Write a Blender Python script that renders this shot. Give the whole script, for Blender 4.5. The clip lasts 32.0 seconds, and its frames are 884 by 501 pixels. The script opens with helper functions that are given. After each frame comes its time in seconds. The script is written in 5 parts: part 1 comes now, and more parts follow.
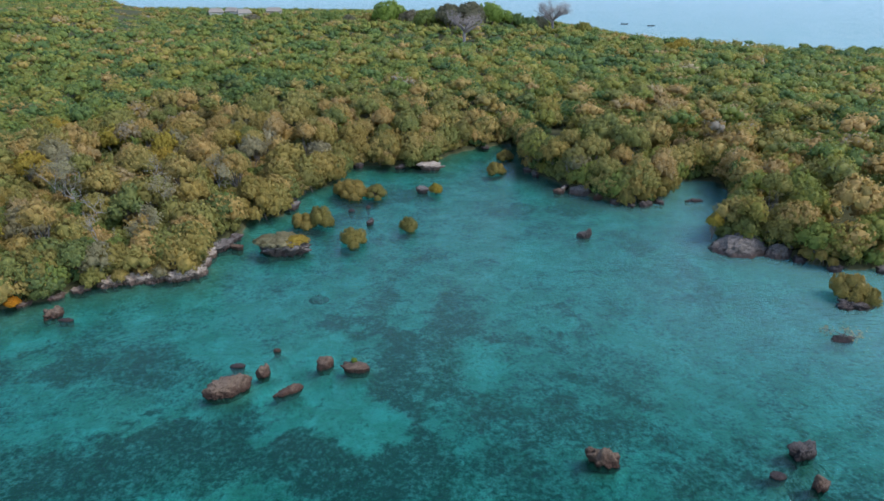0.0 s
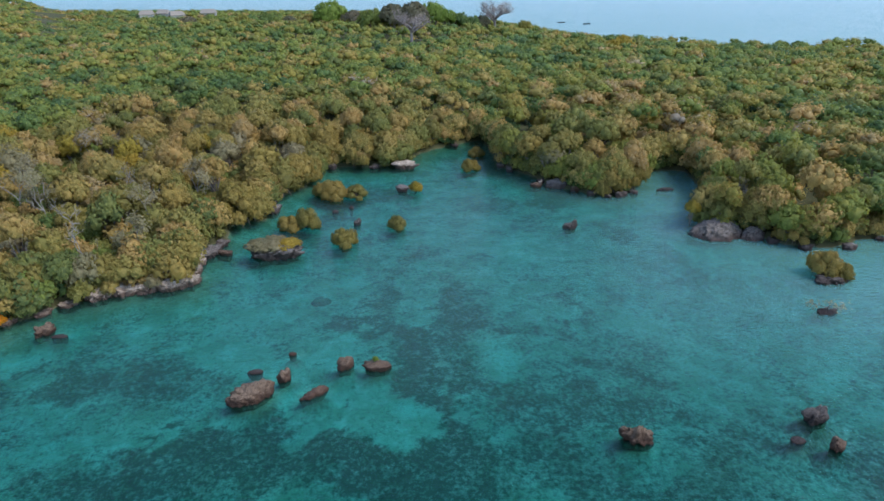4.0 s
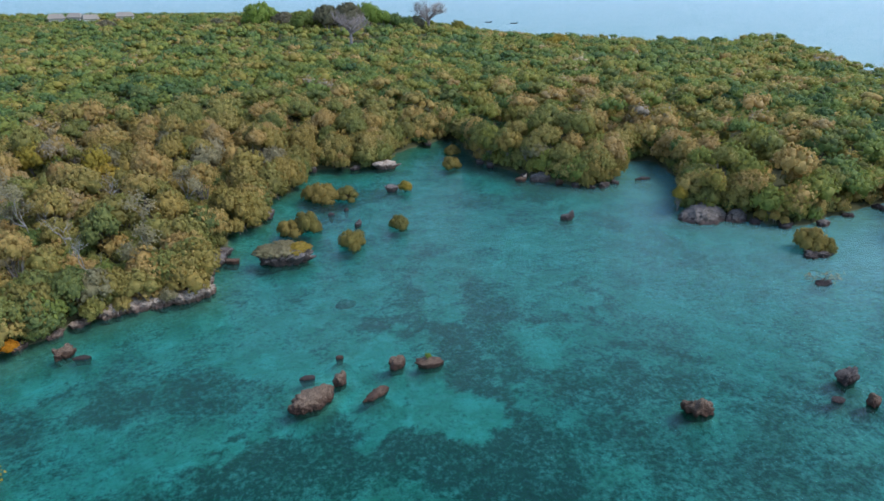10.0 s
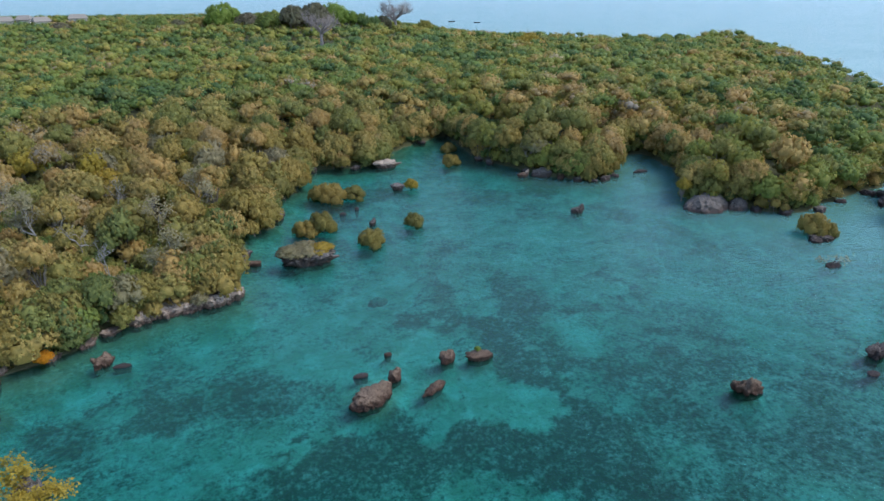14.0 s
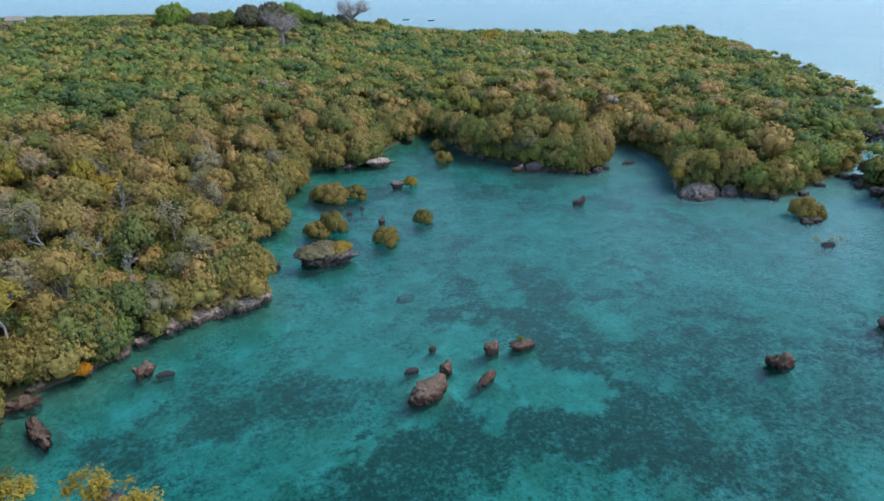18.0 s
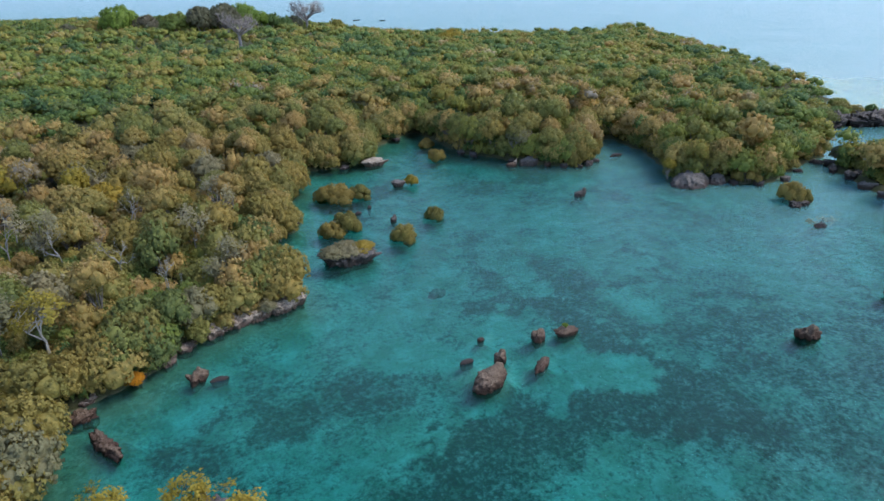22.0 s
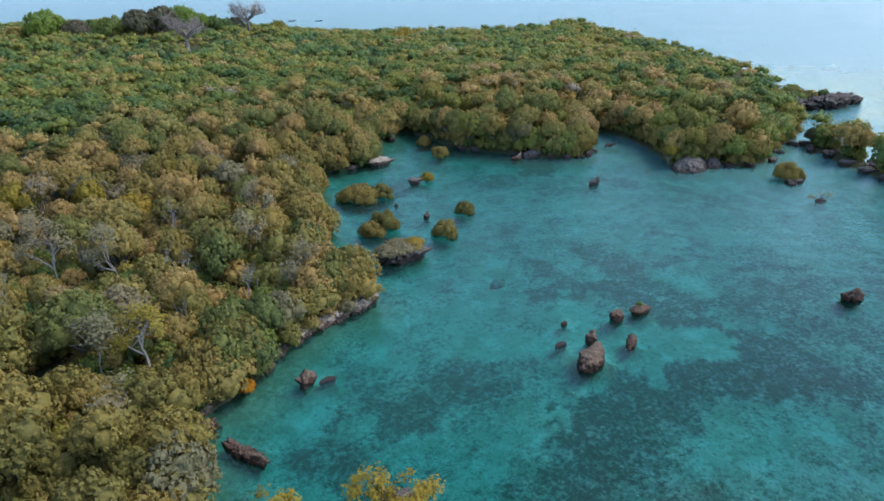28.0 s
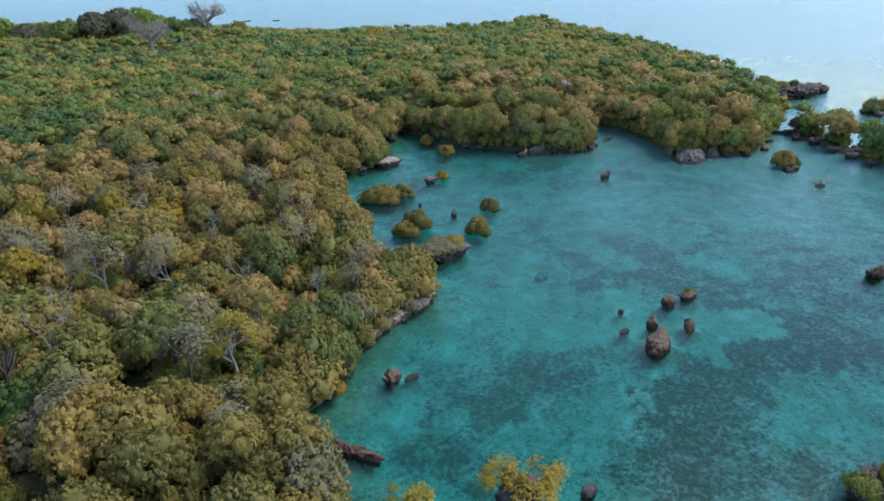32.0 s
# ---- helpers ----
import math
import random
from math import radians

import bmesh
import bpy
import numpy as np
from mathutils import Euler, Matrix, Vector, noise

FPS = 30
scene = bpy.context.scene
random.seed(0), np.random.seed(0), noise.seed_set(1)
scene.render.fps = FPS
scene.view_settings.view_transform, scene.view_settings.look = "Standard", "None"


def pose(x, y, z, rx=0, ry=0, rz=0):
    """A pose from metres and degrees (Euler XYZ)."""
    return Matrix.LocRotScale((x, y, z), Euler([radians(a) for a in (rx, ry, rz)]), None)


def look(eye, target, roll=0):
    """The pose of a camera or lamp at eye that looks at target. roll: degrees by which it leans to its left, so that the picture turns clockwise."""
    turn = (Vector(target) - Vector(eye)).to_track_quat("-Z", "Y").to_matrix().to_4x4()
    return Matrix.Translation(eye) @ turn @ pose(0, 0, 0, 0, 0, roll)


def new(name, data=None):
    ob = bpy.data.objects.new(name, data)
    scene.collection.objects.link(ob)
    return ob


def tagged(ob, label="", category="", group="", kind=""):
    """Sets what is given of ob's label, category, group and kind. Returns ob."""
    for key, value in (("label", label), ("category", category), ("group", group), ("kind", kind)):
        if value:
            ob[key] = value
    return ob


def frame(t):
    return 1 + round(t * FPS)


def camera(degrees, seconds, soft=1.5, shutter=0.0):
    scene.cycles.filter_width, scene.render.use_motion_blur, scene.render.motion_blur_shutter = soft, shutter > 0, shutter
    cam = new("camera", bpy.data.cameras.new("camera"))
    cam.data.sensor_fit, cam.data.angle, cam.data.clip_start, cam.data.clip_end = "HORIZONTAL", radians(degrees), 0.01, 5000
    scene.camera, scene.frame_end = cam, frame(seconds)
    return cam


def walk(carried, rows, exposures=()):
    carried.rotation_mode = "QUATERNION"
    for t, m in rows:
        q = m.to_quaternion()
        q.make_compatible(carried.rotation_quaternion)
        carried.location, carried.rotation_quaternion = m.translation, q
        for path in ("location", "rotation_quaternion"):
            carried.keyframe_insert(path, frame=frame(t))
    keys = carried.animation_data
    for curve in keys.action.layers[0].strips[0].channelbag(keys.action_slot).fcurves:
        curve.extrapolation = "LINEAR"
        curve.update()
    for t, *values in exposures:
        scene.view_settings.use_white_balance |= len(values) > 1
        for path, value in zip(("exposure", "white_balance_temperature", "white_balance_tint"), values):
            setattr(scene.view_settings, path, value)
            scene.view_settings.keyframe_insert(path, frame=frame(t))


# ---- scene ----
cam = camera(71.5, 32.0)
PATH = [
    (0, (5.715, -0.772, 30.963), (5.711, 1.056, 30.153), 0.3),
    (0.5, (4.972, -0.875, 30.911), (4.99, 0.953, 30.101), 0.2),
    (1, (4.164, -0.967, 30.86), (4.203, 0.862, 30.051), 0.2),
    (1.5, (3.362, -0.988, 30.826), (3.425, 0.84, 30.017), 0.2),
    (2, (2.559, -1.048, 30.795), (2.65, 0.779, 29.985), 0.2),
    (2.5, (1.739, -1.069, 30.77), (1.853, 0.756, 29.961), 0.2),
    (3, (0.927, -1.113, 30.762), (1.063, 0.711, 29.953), 0.15),
    (3.5, (0.136, -1.116, 30.74), (0.296, 0.706, 29.931), 0.1),
    (5.5, (-3.3, -1.085, 30.69), (-3.053, 0.728, 29.882), 0.1),
    (6, (-4.19, -1.04, 30.69), (-3.923, 0.77, 29.882), 0.15),
    (6.5, (-5.051, -0.998, 30.696), (-4.765, 0.809, 29.888), 0.2),
    (7, (-5.852, -0.929, 30.645), (-5.547, 0.875, 29.837), 0.1),
    (7.5, (-6.62, -0.841, 30.629), (-6.299, 0.961, 29.821), 0.0),
    (8, (-7.439, -0.781, 30.621), (-7.103, 1.017, 29.813), 0.0),
    (8.5, (-8.29, -0.715, 30.612), (-7.934, 1.08, 29.805), -0.0),
    (9, (-9.162, -0.546, 30.573), (-8.79, 1.246, 29.766), -0.1),
    (9.5, (-9.943, -0.336, 30.492), (-9.552, 1.451, 29.685), -0.0),
    (10, (-10.794, -0.135, 30.433), (-10.381, 1.648, 29.627), -0.1),
    (10.5, (-11.672, 0.022, 30.429), (-11.239, 1.8, 29.622), -0.1),
    (11, (-12.548, 0.129, 30.427), (-12.098, 1.903, 29.62), -0.1),
    (11.5, (-13.44, 0.287, 30.405), (-12.977, 2.058, 29.599), -0.1),
    (12, (-14.311, 0.44, 30.353), (-13.835, 2.207, 29.546), -0.2),
    (12.5, (-15.172, 0.624, 30.304), (-14.681, 2.387, 29.497), -0.2),
    (13, (-16.093, 0.805, 30.259), (-15.592, 2.565, 29.453), -0.2),
    (13.5, (-17.099, 1.061, 30.217), (-16.583, 2.817, 29.411), -0.2),
    (14, (-18.096, 1.239, 30.167), (-17.56, 2.989, 29.361), -0.3),
    (14.5, (-19.015, 1.417, 30.106), (-18.463, 3.162, 29.299), -0.3),
    (16.5, (-22.768, 2.24, 30.089), (-22.154, 3.963, 29.28), -0.5),
    (17, (-23.772, 2.465, 30.141), (-23.132, 4.178, 29.331), -0.6),
    (17.5, (-24.721, 2.696, 30.182), (-24.061, 4.401, 29.37), -0.6),
    (18, (-25.683, 2.921, 30.222), (-25.004, 4.618, 29.41), -0.6),
    (18.5, (-26.699, 3.199, 30.213), (-26.0, 4.888, 29.401), -0.6),
    (19, (-27.802, 3.487, 30.251), (-27.081, 5.167, 29.44), -0.7),
    (19.5, (-28.767, 3.729, 30.292), (-28.031, 5.402, 29.48), -0.7),
    (20, (-29.779, 4.009, 30.309), (-29.031, 5.676, 29.497), -0.8),
    (20.5, (-30.791, 4.332, 30.313), (-30.022, 5.991, 29.5), -0.8),
    (21, (-31.863, 4.692, 30.301), (-31.072, 6.339, 29.488), -0.9),
    (21.5, (-32.916, 5.028, 30.286), (-32.103, 6.664, 29.473), -0.8),
    (22, (-33.99, 5.367, 30.282), (-33.162, 6.995, 29.468), -0.9),
    (22.5, (-35.06, 5.722, 30.276), (-34.215, 7.341, 29.461), -0.9),
    (23, (-36.167, 6.098, 30.255), (-35.303, 7.708, 29.442), -1.0),
    (23.5, (-37.17, 6.48, 30.275), (-36.292, 8.082, 29.461), -1.0),
    (24, (-38.215, 6.917, 30.317), (-37.319, 8.509, 29.502), -1.0),
    (24.5, (-39.243, 7.381, 30.335), (-38.328, 8.961, 29.519), -1.0),
    (25, (-40.321, 7.843, 30.341), (-39.395, 9.416, 29.524), -1.1),
    (25.5, (-41.349, 8.315, 30.353), (-40.412, 9.882, 29.536), -1.1),
    (27.5, (-45.645, 10.336, 30.635), (-44.649, 11.863, 29.813), -1.4),
    (28, (-46.782, 10.919, 30.664), (-45.769, 12.435, 29.842), -1.5),
    (28.5, (-47.845, 11.483, 30.771), (-46.818, 12.988, 29.947), -1.5),
    (29, (-48.962, 12.061, 30.89), (-47.921, 13.555, 30.064), -1.6),
    (29.5, (-50.07, 12.647, 30.995), (-49.018, 14.133, 30.167), -1.6),
    (30, (-51.228, 13.253, 31.093), (-50.166, 14.732, 30.265), -1.7),
    (30.5, (-52.375, 13.834, 31.232), (-51.299, 15.302, 30.403), -1.8),
    (31, (-53.532, 14.49, 31.374), (-52.444, 15.948, 30.544), -1.9),
    (31.5, (-54.702, 15.183, 31.495), (-53.596, 16.627, 30.663), -1.9),
    (32, (-55.858, 15.945, 31.587), (-54.73, 17.37, 30.753), -2.0),
]
walk(cam, [(t, look(eye, target, roll)) for t, eye, target, roll in PATH])

# ---- world, sun, exposure ----
SUN_AZ, SUN_EL = 112.0, 55.0          # degrees from +y towards +x, and above the horizon
world = bpy.data.worlds.new("sky")
scene.world = world
world.use_nodes = True
wn, wl = world.node_tree.nodes, world.node_tree.links
sky = wn.new("ShaderNodeTexSky")
sky.sky_type = "NISHITA"
sky.sun_disc = False
sky.sun_elevation, sky.sun_rotation = radians(SUN_EL), radians(SUN_AZ)
sky.dust_density, sky.ozone_density, sky.air_density = 0.45, 2.2, 1.0
wl.new(sky.outputs[0], wn["Background"].inputs[0])
wn["Background"].inputs[1].default_value = 0.15
sun = new("sun", bpy.data.lights.new("sun", "SUN"))
sun.data.energy, sun.data.angle, sun.data.color = 1.5, radians(30), (0.97, 0.945, 0.88)
az, el = radians(SUN_AZ), radians(SUN_EL)
sun.matrix_world = look((math.sin(az) * math.cos(el) * 50, math.cos(az) * math.cos(el) * 50, math.sin(el) * 50 + 40), (0, 0, 40))
scene.view_settings.exposure = 1.21


# ---- materials ----
def material(name):
    m = bpy.data.materials.new(name)
    m.use_nodes = True
    t = m.node_tree
    for n in list(t.nodes):
        t.nodes.remove(n)
    out = t.nodes.new("ShaderNodeOutputMaterial")
    return m, t, out


class Net:
    """Small helper to wire nodes."""

    def __init__(self, tree):
        self.t = tree

    def node(self, kind, **props):
        n = self.t.nodes.new("ShaderNode" + kind)
        for k, v in props.items():
            if k == "op":
                n.operation = v
            elif k == "blend":
                n.data_type, n.blend_type = "RGBA", v
            elif k == "attr":
                n.attribute_name = v
            elif k == "feature":
                n.feature = v
        return n

    def put(self, a, sock):
        if isinstance(a, bpy.types.NodeSocket):
            self.t.links.new(a, sock)
        else:
            sock.default_value = a

    def math(self, op, a, b=0.0, clamp=False):
        n = self.node("Math", op=op)
        n.use_clamp = clamp
        self.put(a, n.inputs[0])
        self.put(b, n.inputs[1])
        return n.outputs[0]

    def noise(self, scale, detail=3.0, rough=0.55, vec=None, out=0):
        n = self.node("TexNoise")
        n.inputs["Scale"].default_value, n.inputs["Detail"].default_value, n.inputs["Roughness"].default_value = scale, detail, rough
        if vec is not None:
            self.t.links.new(vec, n.inputs["Vector"])
        return n.outputs[out]

    def ramp(self, fac, stops):
        n = self.node("ValToRGB")
        e = n.color_ramp.elements
        while len(e) < len(stops):
            e.new(0.5)
        for i, (p, c) in enumerate(stops):
            e[i].position = p
            e[i].color = (*c, 1) if len(c) == 3 else c
        self.put(fac, n.inputs[0])
        return n.outputs[0]

    def mix(self, fac, a, b, blend="MIX"):
        n = self.node("Mix", blend=blend)
        self.put(fac, n.inputs[0])
        self.put((*a, 1) if isinstance(a, tuple) and len(a) == 3 else a, n.inputs[6])
        self.put((*b, 1) if isinstance(b, tuple) and len(b) == 3 else b, n.inputs[7])
        return n.outputs[2]

    def bump(self, height, strength, dist):
        n = self.node("Bump")
        n.inputs["Strength"].default_value, n.inputs["Distance"].default_value = strength, dist
        self.put(height, n.inputs["Height"])
        return n.outputs[0]

    def principled(self, color, rough, normal=None, spec=0.5, metal=0.0):
        n = self.node("BsdfPrincipled")
        self.put((*color, 1) if isinstance(color, tuple) and len(color) == 3 else color, n.inputs["Base Color"])
        self.put(rough, n.inputs["Roughness"])
        n.inputs["Specular IOR Level"].default_value = spec
        n.inputs["Metallic"].default_value = metal
        if normal is not None:
            self.t.links.new(normal, n.inputs["Normal"])
        return n.outputs[0]


def leaf_material(name, stops, dry=0.0):
    """Foliage: each spray its own shade, each tree its own tint, patches of dry growth."""
    m, t, out = material(name)
    k = Net(t)
    isl = k.node("NewGeometry").outputs["Random Per Island"]
    obj = k.node("ObjectInfo").outputs["Random"]
    tint = k.node("Attribute", attr="tint").outputs["Fac"]
    tree = k.math("FRACT", k.math("ADD", tint, obj))
    pos = k.node("NewGeometry").outputs["Position"]
    patch = k.noise(0.028, 3, 0.6, pos)
    v = k.math("ADD", k.math("MULTIPLY", tree, 0.60), k.math("MULTIPLY", isl, 0.18))
    v = k.math("ADD", v, k.math("MULTIPLY", k.math("SUBTRACT", patch, 0.5), 1.1))
    v = k.math("ADD", v, 0.12 + dry, True)
    col = k.ramp(v, stops)
    fine = k.noise(4.5, 4, 0.7, pos)
    dapple = k.noise(13.0, 3, 0.7, pos)
    jit = k.math("ADD", k.math("MULTIPLY", isl, 0.34), 0.20)
    jit = k.math("ADD", jit, k.math("MULTIPLY", fine, 0.66))
    jit = k.math("ADD", jit, k.math("MULTIPLY", dapple, 0.66))
    hsv = k.node("HueSaturation")
    hsv.inputs["Saturation"].default_value = 1.0
    k.put(jit, hsv.inputs["Value"])
    k.put(col, hsv.inputs["Color"])
    vt = k.node("VectorTransform")
    vt.vector_type, vt.convert_from, vt.convert_to = "NORMAL", "OBJECT", "WORLD"
    t.links.new(k.node("Attribute", attr="soft").outputs["Vector"], vt.inputs[0])
    sc = k.node("VectorMath", op="SCALE")
    t.links.new(vt.outputs[0], sc.inputs[0])
    sc.inputs["Scale"].default_value = 1.9
    ad = k.node("VectorMath", op="ADD")
    t.links.new(sc.outputs[0], ad.inputs[0])
    t.links.new(k.node("NewGeometry").outputs["Normal"], ad.inputs[1])
    nn = k.node("VectorMath", op="NORMALIZE")
    t.links.new(ad.outputs[0], nn.inputs[0])
    bp = k.node("Bump")
    bp.inputs["Strength"].default_value, bp.inputs["Distance"].default_value = 0.5, 0.15
    k.put(fine, bp.inputs["Height"])
    t.links.new(nn.outputs[0], bp.inputs["Normal"])
    b = k.principled(hsv.outputs[0], 0.62, bp.outputs[0], 0.25)
    tr = k.node("BsdfTranslucent")
    k.put(hsv.outputs[0], tr.inputs[0])
    mx = k.node("MixShader")
    mx.inputs[0].default_value = 0.38
    t.links.new(b, mx.inputs[1])
    t.links.new(tr.outputs[0], mx.inputs[2])
    t.links.new(mx.outputs[0], out.inputs[0])
    return m


LEAF_MANGROVE = leaf_material("mangrove_leaf", [
    (0.0, (0.076, 0.116, 0.044)), (0.20, (0.124, 0.155, 0.045)), (0.42, (0.198, 0.195, 0.050)),
    (0.62, (0.310, 0.244, 0.072)), (0.82, (0.400, 0.258, 0.088)), (1.0, (0.325, 0.265, 0.145))], 0.03)
LEAF_GREEN = leaf_material("inland_leaf", [
    (0.0, (0.055, 0.105, 0.045)), (0.25, (0.098, 0.158, 0.045)), (0.5, (0.168, 0.208, 0.044)),
    (0.75, (0.250, 0.226, 0.046)), (0.92, (0.320, 0.215, 0.063)), (1.0, (0.260, 0.225, 0.172))])
LEAF_GOLD = leaf_material("golden_mangrove_leaf", [(0.0, (0.155, 0.148, 0.042)), (0.5, (0.245, 0.196, 0.050)), (1.0, (0.350, 0.234, 0.064))])
LEAF_YELLOW = leaf_material("yellow_leaf", [(0.0, (0.19, 0.165, 0.028)), (0.5, (0.29, 0.222, 0.030)), (1.0, (0.37, 0.240, 0.038))])
LEAF_ORANGE = leaf_material("orange_leaf", [(0.0, (0.42, 0.17, 0.01)), (1.0, (0.60, 0.27, 0.01))])
LEAF_BRIGHT = leaf_material("bright_leaf", [(0.0, (0.10, 0.18, 0.03)), (1.0, (0.20, 0.26, 0.04))])
LEAF_GREY = leaf_material("grey_leaf", [(0.0, (0.172, 0.166, 0.086)), (0.5, (0.235, 0.204, 0.108)), (1.0, (0.29, 0.243, 0.140))])
LEAF_DARK = leaf_material("dark_leaf", [(0.0, (0.105, 0.11, 0.055)), (1.0, (0.175, 0.145, 0.10))])


LEAF_HAZE = leaf_material("twig_haze", [(0.0, (0.231, 0.193, 0.165)), (1.0, (0.308, 0.259, 0.220))])


def bark_material(name, a, b):
    m, t, out = material(name)
    k = Net(t)
    pos = k.node("TexCoord").outputs["Object"]
    n = k.noise(3.0, 5, 0.65, pos)
    col = k.mix(k.math("MULTIPLY", n, 1.0), a, b)
    t.links.new(k.principled(col, 0.85, k.bump(k.noise(14, 4, 0.6, pos), 0.5, 0.03), 0.2), out.inputs[0])
    return m


BARK = bark_material("mangrove_bark", (0.10, 0.085, 0.07), (0.24, 0.21, 0.18))
BARK_PALE = bark_material("pale_bark", (0.20, 0.185, 0.165), (0.36, 0.335, 0.31))
BARK_BAOBAB = bark_material("baobab_bark", (0.17, 0.15, 0.145), (0.30, 0.26, 0.25))


def rock_material(name, low, mid, top):
    """Coral limestone: reddish wet foot, brown flank, paler where faces turn up, pitted."""
    m, t, out = material(name)
    k = Net(t)
    g = k.node("NewGeometry")
    z = k.node("SeparateXYZ")
    t.links.new(g.outputs["Position"], z.inputs[0])
    nz = k.node("SeparateXYZ")
    t.links.new(g.outputs["Normal"], nz.inputs[0])
    n1 = k.noise(1.1, 5, 0.65, g.outputs["Position"])
    n2 = k.noise(7.5, 6, 0.78, g.outputs["Position"])
    h = k.math("ADD", z.outputs[2], k.math("MULTIPLY", k.math("SUBTRACT", n1, 0.5), 1.4))
    stain = k.math("DIVIDE", k.math("SUBTRACT", h, 0.15), 0.7, True)
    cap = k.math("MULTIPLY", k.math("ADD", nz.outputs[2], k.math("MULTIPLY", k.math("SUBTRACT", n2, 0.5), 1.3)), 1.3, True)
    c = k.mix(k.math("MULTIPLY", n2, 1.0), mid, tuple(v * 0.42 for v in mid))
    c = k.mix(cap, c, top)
    c = k.mix(stain, low, c)
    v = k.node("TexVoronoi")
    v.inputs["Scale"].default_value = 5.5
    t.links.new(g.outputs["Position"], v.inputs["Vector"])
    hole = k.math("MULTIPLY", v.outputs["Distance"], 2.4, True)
    # colour goes darker in the pits that the bump lowers
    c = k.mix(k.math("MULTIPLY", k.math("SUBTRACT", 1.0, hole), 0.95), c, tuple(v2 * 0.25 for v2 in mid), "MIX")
    foot = k.math("DIVIDE", k.math("SUBTRACT", -0.05, z.outputs[2]), 0.35, True)
    c = k.mix(foot, c, k.mix(n1, (0.20, 0.19, 0.12), (0.36, 0.34, 0.26)))
    fleck = k.math("MULTIPLY", k.math("SUBTRACT", k.noise(13.0, 4, 0.8, g.outputs["Position"]), 0.50), 5.0, True)
    fleck = k.math("MULTIPLY", k.math("MULTIPLY", fleck, stain), k.math("ADD", k.math("MULTIPLY", cap, 0.5), 0.25))
    c = k.mix(fleck, c, tuple(min(0.5, v3 * 2.2) for v3 in top))
    hgt = k.math("ADD", k.math("MULTIPLY", hole, 0.6), n2)
    t.links.new(k.principled(c, 0.88, k.bump(hgt, 1.0, 0.14), 0.25), out.inputs[0])
    return m


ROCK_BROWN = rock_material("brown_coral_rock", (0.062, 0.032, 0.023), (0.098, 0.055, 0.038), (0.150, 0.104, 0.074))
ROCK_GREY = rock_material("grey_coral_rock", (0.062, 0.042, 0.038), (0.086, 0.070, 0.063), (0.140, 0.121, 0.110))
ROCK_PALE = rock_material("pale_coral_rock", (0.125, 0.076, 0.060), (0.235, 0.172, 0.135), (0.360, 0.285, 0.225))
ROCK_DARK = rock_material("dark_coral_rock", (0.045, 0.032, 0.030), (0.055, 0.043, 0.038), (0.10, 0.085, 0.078))


